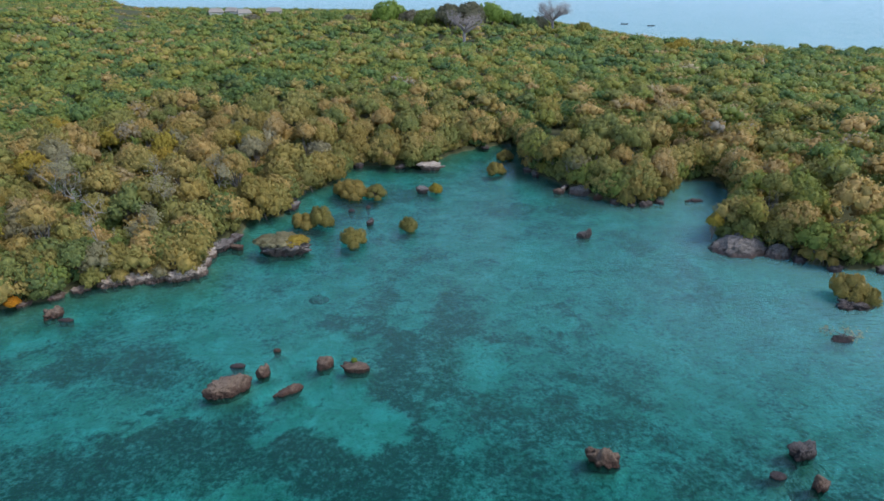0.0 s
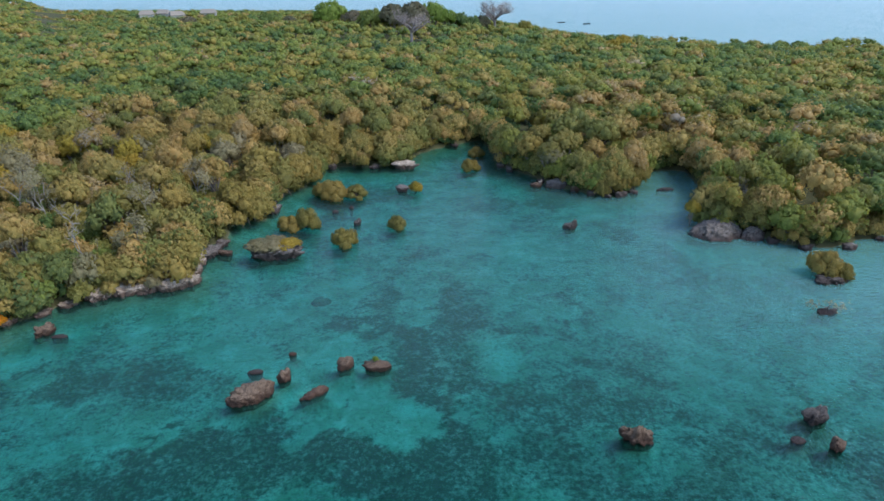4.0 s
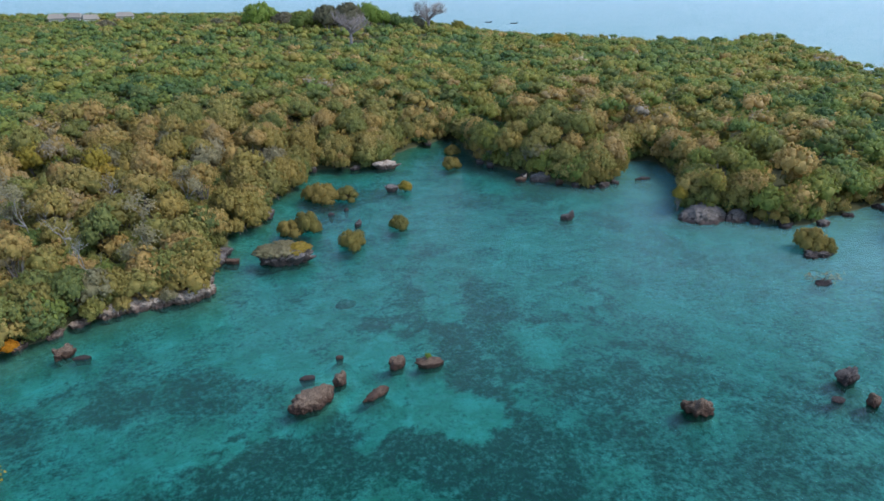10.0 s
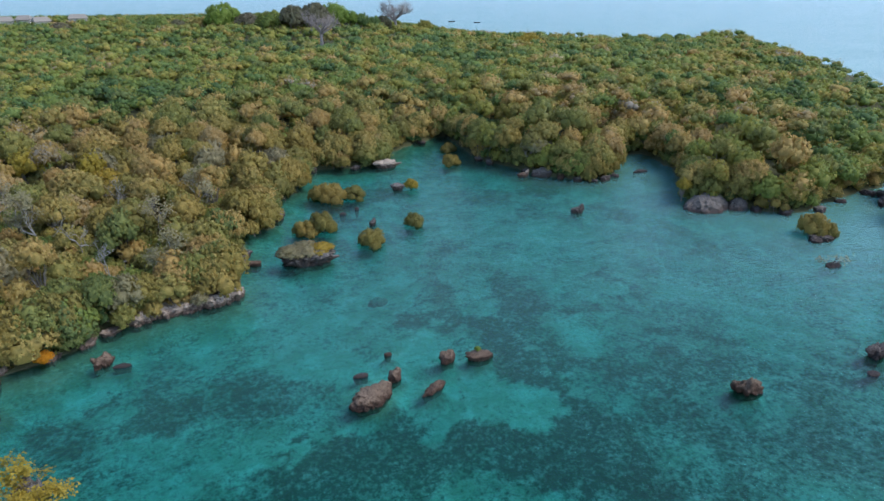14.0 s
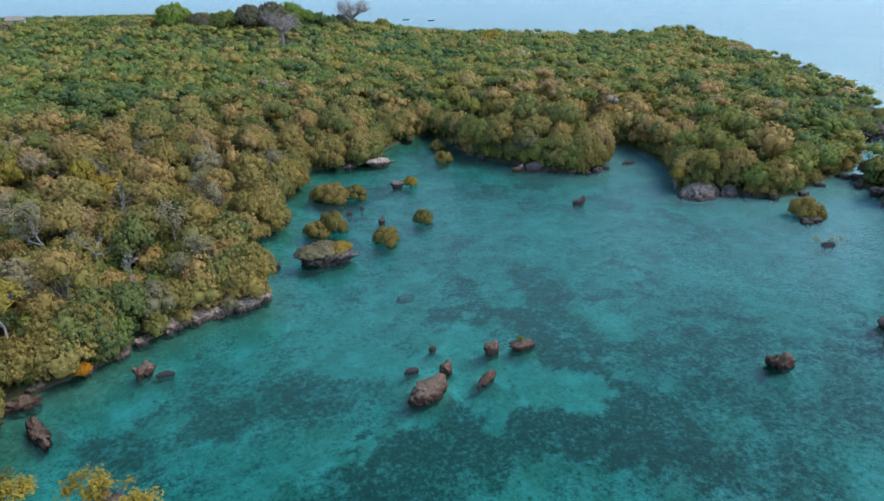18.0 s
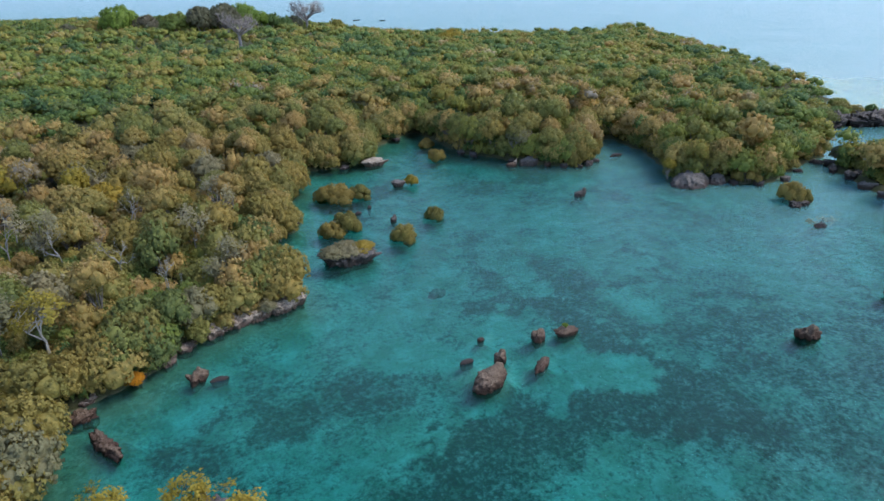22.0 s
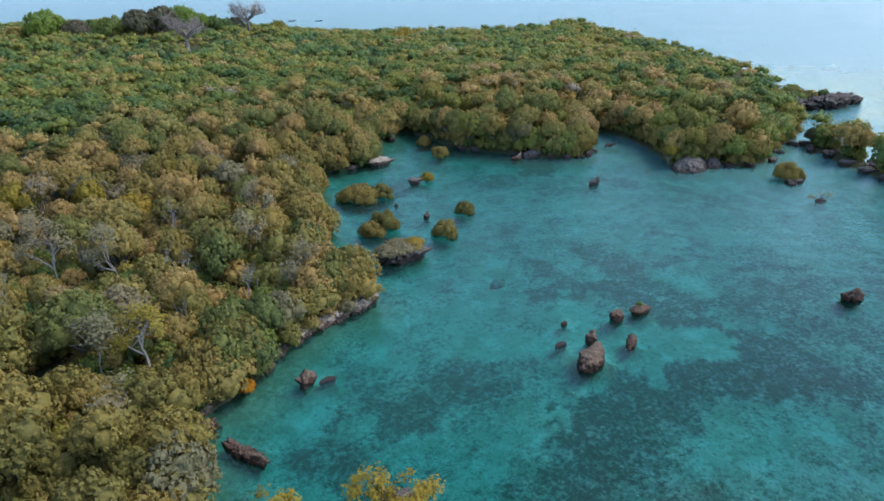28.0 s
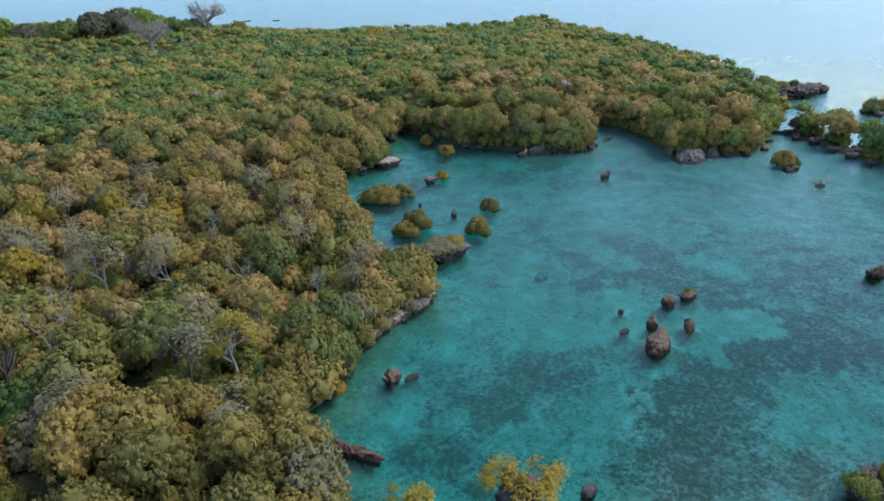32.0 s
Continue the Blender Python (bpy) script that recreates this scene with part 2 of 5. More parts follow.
def ground_material():
    """One sheet: sand and seagrass under the lagoon, litter and rock on land."""
    m, t, out = material("ground")
    k = Net(t)
    g = k.node("NewGeometry").outputs["Position"]
    z = k.node("SeparateXYZ")
    t.links.new(g, z.inputs[0])
    grass = k.node("Attribute", attr="seagrass").outputs["Fac"]
    warp = k.node("VectorMath", op="SCALE")
    t.links.new(k.noise(0.35, 3, 0.6, g, 1), warp.inputs[0])
    warp.inputs["Scale"].default_value = 3.2
    bent = k.node("VectorMath", op="ADD")
    t.links.new(g, bent.inputs[0])
    t.links.new(warp.outputs[0], bent.inputs[1])
    gw = bent.outputs[0]
    nl = k.noise(0.05, 3, 0.55, gw)
    nb = k.noise(0.16, 5, 0.66, gw)
    nm = k.noise(0.70, 5, 0.70, gw)
    nf = k.noise(2.4, 4, 0.68, g)
    cov = k.math("ADD", k.math("MULTIPLY", grass, 0.74), k.math("MULTIPLY", k.math("SUBTRACT", nb, 0.5), 1.8))
    cov = k.math("ADD", cov, k.math("MULTIPLY", k.math("SUBTRACT", nl, 0.5), 0.8))
    cov = k.math("MINIMUM", k.math("ADD", cov, 0.32, True), 0.86)
    tuft = k.math("ADD", k.math("MULTIPLY", nm, 0.36), k.math("MULTIPLY", nf, 0.42))
    tuft = k.math("ADD", tuft, k.math("MULTIPLY", k.noise(6.0, 3, 0.6, g), 0.22))
    tuft = k.math("ADD", k.math("MULTIPLY", k.math("SUBTRACT", tuft, 0.5), 5.0), 0.5)
    f = k.math("ADD", k.math("DIVIDE", k.math("SUBTRACT", cov, tuft), 0.80), 0.5, True)
    sand = k.mix(nm, (0.66, 0.64, 0.51), (0.40, 0.40, 0.30))
    weed = k.mix(k.math("ADD", k.math("MULTIPLY", nf, 2.4), -0.7, True), (0.012, 0.042, 0.028), (0.064, 0.115, 0.066))
    film = k.math("ADD", k.math("MULTIPLY", k.noise(0.30, 7, 0.74, gw), 5.0), -2.0, True)
    sand = k.mix(k.math("MULTIPLY", film, 0.85), sand, (0.17, 0.27, 0.17))
    bed = k.mix(k.math("MULTIPLY", f, 0.90), sand, weed)
    rub = k.math("DIVIDE", k.math("ADD", k.math("ADD", z.outputs[2], 1.15), k.math("MULTIPLY", k.math("SUBTRACT", nm, 0.5), 1.2)), 0.6, True)
    bed = k.mix(k.math("MULTIPLY", rub, 0.8), bed, k.mix(nf, (0.07, 0.072, 0.035), (0.19, 0.17, 0.10)))
    soil = k.mix(nm, (0.035, 0.033, 0.018), (0.10, 0.085, 0.045))
    soil = k.mix(k.math("MULTIPLY", nf, 0.5), soil, (0.05, 0.075, 0.02))
    land = k.math("DIVIDE", k.math("SUBTRACT", z.outputs[2], -0.15), 0.3, True)
    c = k.mix(land, bed, soil)
    t.links.new(k.principled(c, 0.92, k.bump(k.math("ADD", nm, nf), 0.6, 0.2), 0.15), out.inputs[0])
    return m


def water_material():
    """Clear lagoon water: light fades with depth by colour, the surface mirrors the sky at grazing angles."""
    m, t, out = material("water")
    k = Net(t)
    g = k.node("NewGeometry").outputs["Position"]
    depth = k.node("Attribute", attr="depth").outputs["Fac"]
    chan = []
    for a in (1.5, 0.372, 0.312):
        chan.append(k.math("POWER", 2.71828, k.math("MULTIPLY", depth, -a)))
    rgb = k.node("CombineColor")
    for i, s in enumerate(chan):
        t.links.new(s, rgb.inputs[i])
    ripple = k.node("Mapping")
    t.links.new(g, ripple.inputs[0])
    ripple.inputs["Rotation"].default_value = (0, 0, radians(35))
    ripple.inputs["Scale"].default_value = (1.0, 2.6, 1.0)
    w1 = k.noise(0.9, 3, 0.6, ripple.outputs[0])
    w3 = k.noise(2.4, 2, 0.5, ripple.outputs[0])
    w2 = k.noise(0.12, 2, 0.5, g)
    w1 = k.math("ADD", w1, k.math("MULTIPLY", w3, k.math("MULTIPLY", k.noise(0.03, 2, 0.5, g), 0.9)))
    w = k.math("ADD", w1, k.math("MULTIPLY", w2, 0.8))
    wind = k.node("Attribute", attr="wind").outputs["Fac"]
    fine = k.node("Mapping")
    t.links.new(g, fine.inputs[0])
    fine.inputs["Rotation"].default_value = (0, 0, radians(-58))
    fine.inputs["Scale"].default_value = (1.0, 3.2, 1.0)
    lap = k.noise(0.75, 3, 0.6, fine.outputs[0])
    w = k.math("ADD", w, k.math("MULTIPLY", lap, k.math("MULTIPLY", wind, 1.7)))
    sea = k.node("Attribute", attr="sea").outputs["Fac"]
    lee = k.node("Attribute", attr="lee").outputs["Fac"]
    calm = k.math("SUBTRACT", k.math("ADD", 0.6, k.math("MULTIPLY", sea, 0.4)), k.math("MULTIPLY", lee, 0.25))
    bp = k.node("Bump")
    bp.inputs["Distance"].default_value = 0.18
    k.put(w, bp.inputs["Height"])
    k.put(calm, bp.inputs["Strength"])
    nrm = bp.outputs[0]
    tr = k.node("BsdfTransparent")
    t.links.new(rgb.outputs[0], tr.inputs[0])
    gl = k.node("BsdfGlossy")
    streak = k.node("Mapping")
    t.links.new(g, streak.inputs[0])
    streak.inputs["Rotation"].default_value = (0, 0, radians(-30))
    streak.inputs["Scale"].default_value = (0.25, 1.0, 1.0)
    gust = k.noise(0.045, 4, 0.6, streak.outputs[0])
    k.put(k.math("ADD", k.math("ADD", k.math("MULTIPLY", gust, 0.34), k.math("MULTIPLY", sea, 0.30)), -0.06, True), gl.inputs["Roughness"])
    t.links.new(nrm, gl.inputs["Normal"])
    fr = k.node("Fresnel")
    fr.inputs["IOR"].default_value = 1.33
    t.links.new(nrm, fr.inputs["Normal"])
    # sky sheen painted as pale diffuse at the lagoon mouth; body scatter at sea
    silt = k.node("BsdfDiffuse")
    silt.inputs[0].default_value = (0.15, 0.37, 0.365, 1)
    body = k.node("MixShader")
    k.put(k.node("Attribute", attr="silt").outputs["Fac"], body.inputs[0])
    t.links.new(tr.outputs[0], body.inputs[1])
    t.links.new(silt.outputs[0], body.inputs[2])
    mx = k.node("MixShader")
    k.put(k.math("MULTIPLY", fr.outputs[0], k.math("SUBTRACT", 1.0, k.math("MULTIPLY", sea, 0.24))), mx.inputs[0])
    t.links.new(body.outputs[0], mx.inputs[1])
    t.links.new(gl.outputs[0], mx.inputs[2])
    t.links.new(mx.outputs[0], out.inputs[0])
    return m


GROUND, WATER = ground_material(), water_material()


# ---- mesh helpers ----
def mesh_from(name, verts, faces, mat, tint=None, smooth=False, soft=None):
    """A mesh from arrays of triangles (or quads)."""
    verts, faces = np.asarray(verts, np.float32), np.asarray(faces, np.int32)
    me = bpy.data.meshes.new(name)
    n, k = faces.shape
    me.vertices.add(len(verts))
    me.vertices.foreach_set("co", verts.ravel())
    me.loops.add(n * k)
    me.loops.foreach_set("vertex_index", faces.ravel())
    me.polygons.add(n)
    me.polygons.foreach_set("loop_start", np.arange(0, n * k, k, dtype=np.int32))
    me.update(calc_edges=True)
    me.polygons.foreach_set("use_smooth", np.full(n, smooth))
    me.materials.append(mat)
    if tint is not None:
        a = me.attributes.new("tint", "FLOAT", "POINT")
        a.data.foreach_set("value", np.asarray(tint, np.float32))
    if soft is not None:
        a = me.attributes.new("soft", "FLOAT_VECTOR", "POINT")
        a.data.foreach_set("vector", np.asarray(soft, np.float32).ravel())
    return me


def part(name, me, parent, label="", kind=""):
    ob = new(name, me)
    ob.parent = parent
    return tagged(ob, label, kind=kind)


class Soup:
    """Gathers triangles."""

    def __init__(self):
        self.v, self.f, self.n = [], [], 0

    def add(self, v, f):
        self.v.append(np.asarray(v, float))
        self.f.append(np.asarray(f, int) + self.n)
        self.n += len(v)

    def arrays(self):
        return np.concatenate(self.v), np.concatenate(self.f)

    def tube(self, pts, radii, sides=5):
        pts = np.asarray(pts, float)
        rings = []
        for i, p in enumerate(pts):
            d = pts[min(i + 1, len(pts) - 1)] - pts[max(i - 1, 0)]
            d = d / (np.linalg.norm(d) + 1e-9)
            s = np.cross(d, (0.3, 0.9, 0.1) if abs(d[1]) < 0.8 else (1, 0, 0))
            s /= np.linalg.norm(s)
            u = np.cross(d, s)
            a = np.arange(sides) * 2 * np.pi / sides
            rings.append(p + radii[i] * (np.outer(np.cos(a), s) + np.outer(np.sin(a), u)))
        f = []
        for i in range(len(pts) - 1):
            for j in range(sides):
                a, b = i * sides + j, i * sides + (j + 1) % sides
                f += [(a, b, b + sides), (a, b + sides, a + sides)]
        self.add(np.concatenate(rings), f)


_g = (1 + 5 ** 0.5) / 2
ICO_V = np.array([(-1, _g, 0), (1, _g, 0), (-1, -_g, 0), (1, -_g, 0), (0, -1, _g), (0, 1, _g), (0, -1, -_g), (0, 1, -_g),
                  (_g, 0, -1), (_g, 0, 1), (-_g, 0, -1), (-_g, 0, 1)]) / math.hypot(1, _g)
ICO_F = np.array([(0, 11, 5), (0, 5, 1), (0, 1, 7), (0, 7, 10), (0, 10, 11), (1, 5, 9), (5, 11, 4), (11, 10, 2), (10, 7, 6), (7, 1, 8),
                  (3, 9, 4), (3, 4, 2), (3, 2, 6), (3, 6, 8), (3, 8, 9), (4, 9, 5), (2, 4, 11), (6, 2, 10), (8, 6, 7), (9, 8, 1)])


def ico(level):
    """A unit sphere of triangles."""
    v, f = [tuple(p) for p in ICO_V], [tuple(p) for p in ICO_F]
    for _ in range(level):
        mids, g = {}, []

        def mid(i, j):
            key = (min(i, j), max(i, j))
            if key not in mids:
                p = np.array(v[i]) + np.array(v[j])
                v.append(tuple(p / np.linalg.norm(p)))
                mids[key] = len(v) - 1
            return mids[key]

        for a, b, c in f:
            ab, bc, ca = mid(a, b), mid(b, c), mid(c, a)
            g += [(a, ab, ca), (b, bc, ab), (c, ca, bc), (ab, bc, ca)]
        f = g
    return np.array(v), np.array(f)


ICO = [ico(0), ico(1)]


def sprays(rng, c, n, size):
    """Small pointed leaf sprays at c, facing n: a triangle each."""
    k = len(c)
    n = n + rng.normal(0, 0.30, (k, 3))
    n /= np.linalg.norm(n, axis=1, keepdims=True)
    u = np.cross(n, rng.normal(0, 1, (k, 3)))
    u /= np.linalg.norm(u, axis=1, keepdims=True)
    w = np.cross(n, u)
    s = size * rng.uniform(0.6, 1.35, (k, 1))
    v = np.stack([c - u * s + n * s * 0.2, c + u * s * 0.8 - w * s * 0.7, c + u * s * 0.6 + w * s * 0.9 - n * s * 0.3], 1).reshape(-1, 3)
    return v, np.arange(k * 3).reshape(-1, 3)


def crown(seed, lobes, tufts, leaves, size, level=1, lobe=(0.30, 0.48), flat=0.72, spread=0.60, low=0.05, ragged=0.08, core=0.79):
    """A cauliflower dome, one unit in radius and standing on z = 0: big lobes covered with small tufts of leaf sprays.
    Also gives the soft outward directions of its leaves."""
    rng = np.random.default_rng(seed)
    s, soft = Soup(), []
    a = np.arange(lobes) * 2.39996 + rng.uniform(0, 6.28)
    q = (np.arange(lobes) + 0.4) / lobes
    e = np.arcsin(np.clip(1 - (1 - low) * q, -1, 1))
    rad = rng.uniform(spread - ragged, spread + ragged, lobes)
    rr = rng.uniform(*lobe, lobes)
    cen = np.stack([np.cos(e) * np.cos(a) * rad, np.cos(e) * np.sin(a) * rad, np.sin(e) * flat * rng.uniform(0.72, 1.0, lobes) * (1 - rr * 0.5) + 0.16], 1)

    def face(c, d, t):
        o = d * 0.55 + (c - (0, 0, 0.1)) * 0.38 + t * 0.45 + (0, 0, 0.1)
        soft.append(o / np.linalg.norm(o, axis=1, keepdims=True))

    iv, jf = ICO[level]
    for i, (c, r) in enumerate(zip(cen, rr)):
        sc = np.array((1, 1, rng.uniform(0.78, 0.98))) * r
        s.add(c + iv * (core + rng.normal(0, 0.06, (len(iv), 1))) * sc, jf)
        face(c, iv, iv * 0)
        k = np.arange(tufts) + 0.5
        z = 1 - 1.42 * k / tufts
        t = k * 2.39996 + rng.uniform(0, 6.28)
        h = np.sqrt(np.clip(1 - z * z, 0, 1))
        d = np.stack([h * np.cos(t), h * np.sin(t), z], 1) + rng.normal(0, 0.16, (tufts, 3))
        d /= np.linalg.norm(d, axis=1, keepdims=True)
        p = c + d * sc
        free = np.ones(tufts, bool)
        for j in range(lobes):
            if j != i:
                free &= np.linalg.norm(p - cen[j], axis=1) > rr[j] * 0.86
        d, p = d[free], p[free]
        if not len(p):
            continue
        tr = r * 1.5 / math.sqrt(tufts)
        n = len(p)
        lift = np.repeat(rng.uniform(0.2, 1.0, (n, 1)), leaves, 0)
        o = rng.normal(0, 1, (n * leaves, 3))
        o /= np.linalg.norm(o, axis=1, keepdims=True)
        dd = np.repeat(d, leaves, 0)
        o += dd * 0.9
        pos = np.repeat(p, leaves, 0) + o * tr * 0.66 * (0.45 + 0.7 * lift) - dd * r * rng.uniform(0.0, 0.14, (len(dd), 1))
        on = o / (np.linalg.norm(o, axis=1, keepdims=True) + 1e-6)
        s.add(*sprays(rng, pos, on * 0.6 + dd * 0.4, size))
        face(c, np.repeat(dd, 3, 0), np.repeat(on, 3, 0))
    return *s.arrays(), np.concatenate(soft)


def trunk(seed, stems=4, roots=0, lean=0.55, base=0.0):
    """Stems that lean out under a crown of radius one; z runs from base to about 0.5."""
    rng = np.random.default_rng(seed)
    s = Soup()
    for i in range(stems):
        a = rng.uniform(0, 6.28)
        d = np.array((math.cos(a), math.sin(a), 0))
        p = np.array((rng.normal(0, 0.05), rng.normal(0, 0.05), base))
        top = p + d * lean * rng.uniform(0.4, 1.0) + (0, 0, 0.45 - base)
        mid = p * 0.5 + top * 0.5 - d * 0.08 + rng.normal(0, 0.03, 3)
        s.tube([p, mid, top], [0.055, 0.042, 0.02])
        for j in range(3):
            b = a + rng.uniform(-1.2, 1.2)
            e = mid + (math.cos(b) * 0.35, math.sin(b) * 0.35, rng.uniform(0.15, 0.45))
            s.tube([mid, (mid + e) / 2 + rng.normal(0, 0.03, 3), e], [0.028, 0.02, 0.008], 4)
    for i in range(roots):
        a = i * 6.283 / roots + rng.uniform(-0.2, 0.2)
        r = rng.uniform(0.25, 0.62)
        o = np.array((math.cos(a), math.sin(a), 0))
        s.tube([(0, 0, base + 0.32), o * r * 0.55 + (0, 0, base + 0.24), o * r + (0, 0, base - 0.12)], [0.022, 0.018, 0.014], 4)
    return s.arrays()


def twigs(seed, levels=4, spread=0.6, first=3, length=0.42, r0=0.05):
    """A bare branching tree, about one unit wide, standing on z = 0."""
    rng = np.random.default_rng(seed)
    s = Soup()
    tips = []

    def grow(p, d, ln, r, lv):
        q = p + d * ln
        m = (p + q) / 2 + rng.normal(0, ln * 0.07, 3)
        s.tube([p, m, q], [r, r * 0.85, r * 0.62], 4 if lv < 2 else 3)
        if lv >= levels:
            tips.append(q)
            return
        for _ in range(first if lv == 0 else rng.integers(2, 4)):
            e = d + rng.normal(0, spread, 3)
            e[2] = e[2] * 0.6 + 0.3
            e /= np.linalg.norm(e)
            grow(q, e, ln * rng.uniform(0.6, 0.85), r * 0.6, lv + 1)

    grow(np.zeros(3), np.array((rng.normal(0, 0.1), rng.normal(0, 0.1), 1.0)), length, r0, 0)
    return s, np.array(tips)


# ---- the plan of land and water ----
WEST_SHORE = [(-60, 20), (-51, 31), (-46, 40), (-43.5, 44), (-43, 48.5), (-42.5, 52.2), (-38, 53.4), (-35, 55.2), (-32.8, 58.4), (-28, 59.4), (-22, 60.4), (-21.0, 63), (-22.8, 66.5), (-22.4, 72), (-20, 74), (-21, 79), (-17, 80.3), (-16.8, 85), (-17.2, 90), (-13, 94), (-11.4, 100)]
HEAD_SHORE = [(-10.5, 106), (-4, 106), (0, 105.5), (4, 107), (7, 114.5), (13, 119.5), (20, 123.5), (20, 113), (20, 104), (24, 97.5), (25.5, 93.5), (29, 89.5), (32, 86.8), (37, 86.6), (41.2, 91), (46, 98), (51, 98), (50, 89), (46, 80), (41.5, 73)]
EAST_SHORE = [(43, 69.5), (47, 68.5), (50, 65), (55, 63.5), (62, 66), (70, 68), (76, 69), (84, 74), (93, 82), (100, 83), (106, 79), (114, 77.5), (121, 80), (119, 88)]
OUTER_COAST = [(112, 98), (130, 101), (150, 124), (172, 155), (193, 188), (212, 228), (226, 258), (216, 276), (184, 278), (158, 294), (138, 320), (121, 350), (112, 392), (106, 435), (68, 479), (25, 544), (-60, 560), (-260, 590), (-420, 590), (-420, -160), (-120, -60)]
COAST = WEST_SHORE + HEAD_SHORE + EAST_SHORE + OUTER_COAST
ISLES = [(71, 62.5, 5.0, 3.0, 40), (66.5, 55.5, 5.5, 2.8, 55), (62.5, 48, 4.5, 2.6, 60), (61.5, 40.5, 4.5, 2.8, 85), (102, 60, 4.0, 3.0, 20)]


def shore_distance(x, y):
    """Metres inland of the coast (negative over water)."""
    p = np.array(COAST, float)
    q = np.roll(p, -1, 0)
    best = np.full(x.shape, 1e9)
    inside = np.zeros(x.shape, bool)
    for (ax, ay), (bx, by) in zip(p, q):
        dx, dy = bx - ax, by - ay
        u = np.clip(((x - ax) * dx + (y - ay) * dy) / (dx * dx + dy * dy), 0, 1)
        best = np.minimum(best, np.hypot(x - ax - u * dx, y - ay - u * dy))
        if ay != by:
            inside ^= ((ay > y) != (by > y)) & (x < dx * (y - ay) / dy + ax)
    d = np.where(inside, best, -best)
    for cx, cy, rx, ry, rot in ISLES:
        c, s = math.cos(radians(rot)), math.sin(radians(rot))
        u, v = ((x - cx) * c + (y - cy) * s) / rx, ((y - cy) * c - (x - cx) * s) / ry
        d = np.maximum(d, (1 - np.hypot(u, v)) * min(rx, ry))
    return d


def wave2(x, y, s, seed=0.0):
    """Cheap smooth variation, about -1 to 1."""
    return (np.sin(x * s + seed) * np.cos(y * s * 1.13 + seed * 2) + np.sin((x * 0.7 + y) * s * 1.7 + seed * 3) * 0.6
            + np.cos((x - y * 0.8) * s * 2.9 + seed) * 0.4) / 1.6


def smooth(a):
    a = np.clip(a, 0, 1)
    return a * a * (3 - 2 * a)


# rubble aprons round the lagoon's rocks: place and radius
APRONS = [(-11.7, 40.7, 2.6), (-9.5, 42.7, 1.0), (-1.7, 43.6, 1.8), (-4.55, 44.2, 1.1), (-6.9, 40.4, 1.3), (-9.3, 46.4, 0.7), (-12.1, 44, 0.8), (16.9, 32.8, 1.6),
          (31.4, 33.4, 1.5), (28.7, 31.4, 0.9), (30.9, 30.4, 0.9), (-33, 52.2, 1.3), (-31.4, 51.6, 1.0), (-39.9, 46.9, 2.2), (24.2, 73.7, 1.3), (44, 88.2, 1.8),
          (-4.4, 78, 0.9), (-13.1, 68.4, 3.2), (2.3, 91.8, 1.7), (3.2, 104.5, 2.4), (48.8, 55.6, 2.6), (-34.2, 36.2, 2.2), (-17, 21.8, 2.4), (43.8, 49.4, 1.5)]


def height(x, y):
    d = shore_distance(x, y)
    e = d + 0.5 * wave2(x, y, 0.9, 1.0)
    # the hollow at (-4, 74) deepens the colour in place of a blue sky reflection
    bed = -0.65 - 0.65 * smooth(-e / 7) + 0.13 * wave2(x, y, 0.35, 2.0) - 0.25 * np.exp(-((x + 4) ** 2 + (y - 74) ** 2) / 17 ** 2) - 4.0 * smooth((-d - 30) / 120)
    for ax, ay, ar in APRONS:
        bed = np.maximum(bed, -0.62 - 0.8 * smooth((np.hypot(x - ax, y - ay) - ar * 0.5) / (ar * 0.5 + 0.5)))
    land = 0.7 * smooth(e / 1.5) + 0.5 * smooth(e / 10) + 1.8 * smooth((d - 12) / 90) + 0.15 * wave2(x, y, 0.3)
    land = land + 0.8 * smooth((y - 150) / 130) * smooth((d - 2) / 25) + 2.6 * smooth((d - 2) / 14) * np.exp(-((x - 207) ** 2 + (y - 254) ** 2) / 15 ** 2)
    land = land + 3.0 * smooth((y - 430) / 90) * smooth((60 - x) / 60) + 9.0 * smooth((-x - 0.44 * y - 12) / 30) * smooth((y - 160) / 160)
    return np.where(e > 0, np.maximum(bed, -0.65) * (1 - smooth(e / 0.8)) + land * smooth(e / 0.8), bed)


def axis(lo, hi, step, far_lo, far_hi):
    a = list(np.arange(lo, hi + 0.01, step))
    s, v = step, lo
    left = []
    while v > far_lo:
        s *= 1.16
        v -= s
        left.append(max(v, far_lo))
    s, v = step, a[-1]
    while v < far_hi:
        s *= 1.16
        v += s
        a.append(min(v, far_hi))
    return np.array(left[::-1] + a)


def sheet(xs, ys):
    x, y = np.meshgrid(xs, ys)
    nx, ny = len(xs), len(ys)
    i = (np.arange(ny - 1)[:, None] * nx + np.arange(nx - 1)).ravel()
    return x.ravel(), y.ravel(), np.stack([i, i + 1, i + nx + 1, i + nx], 1)


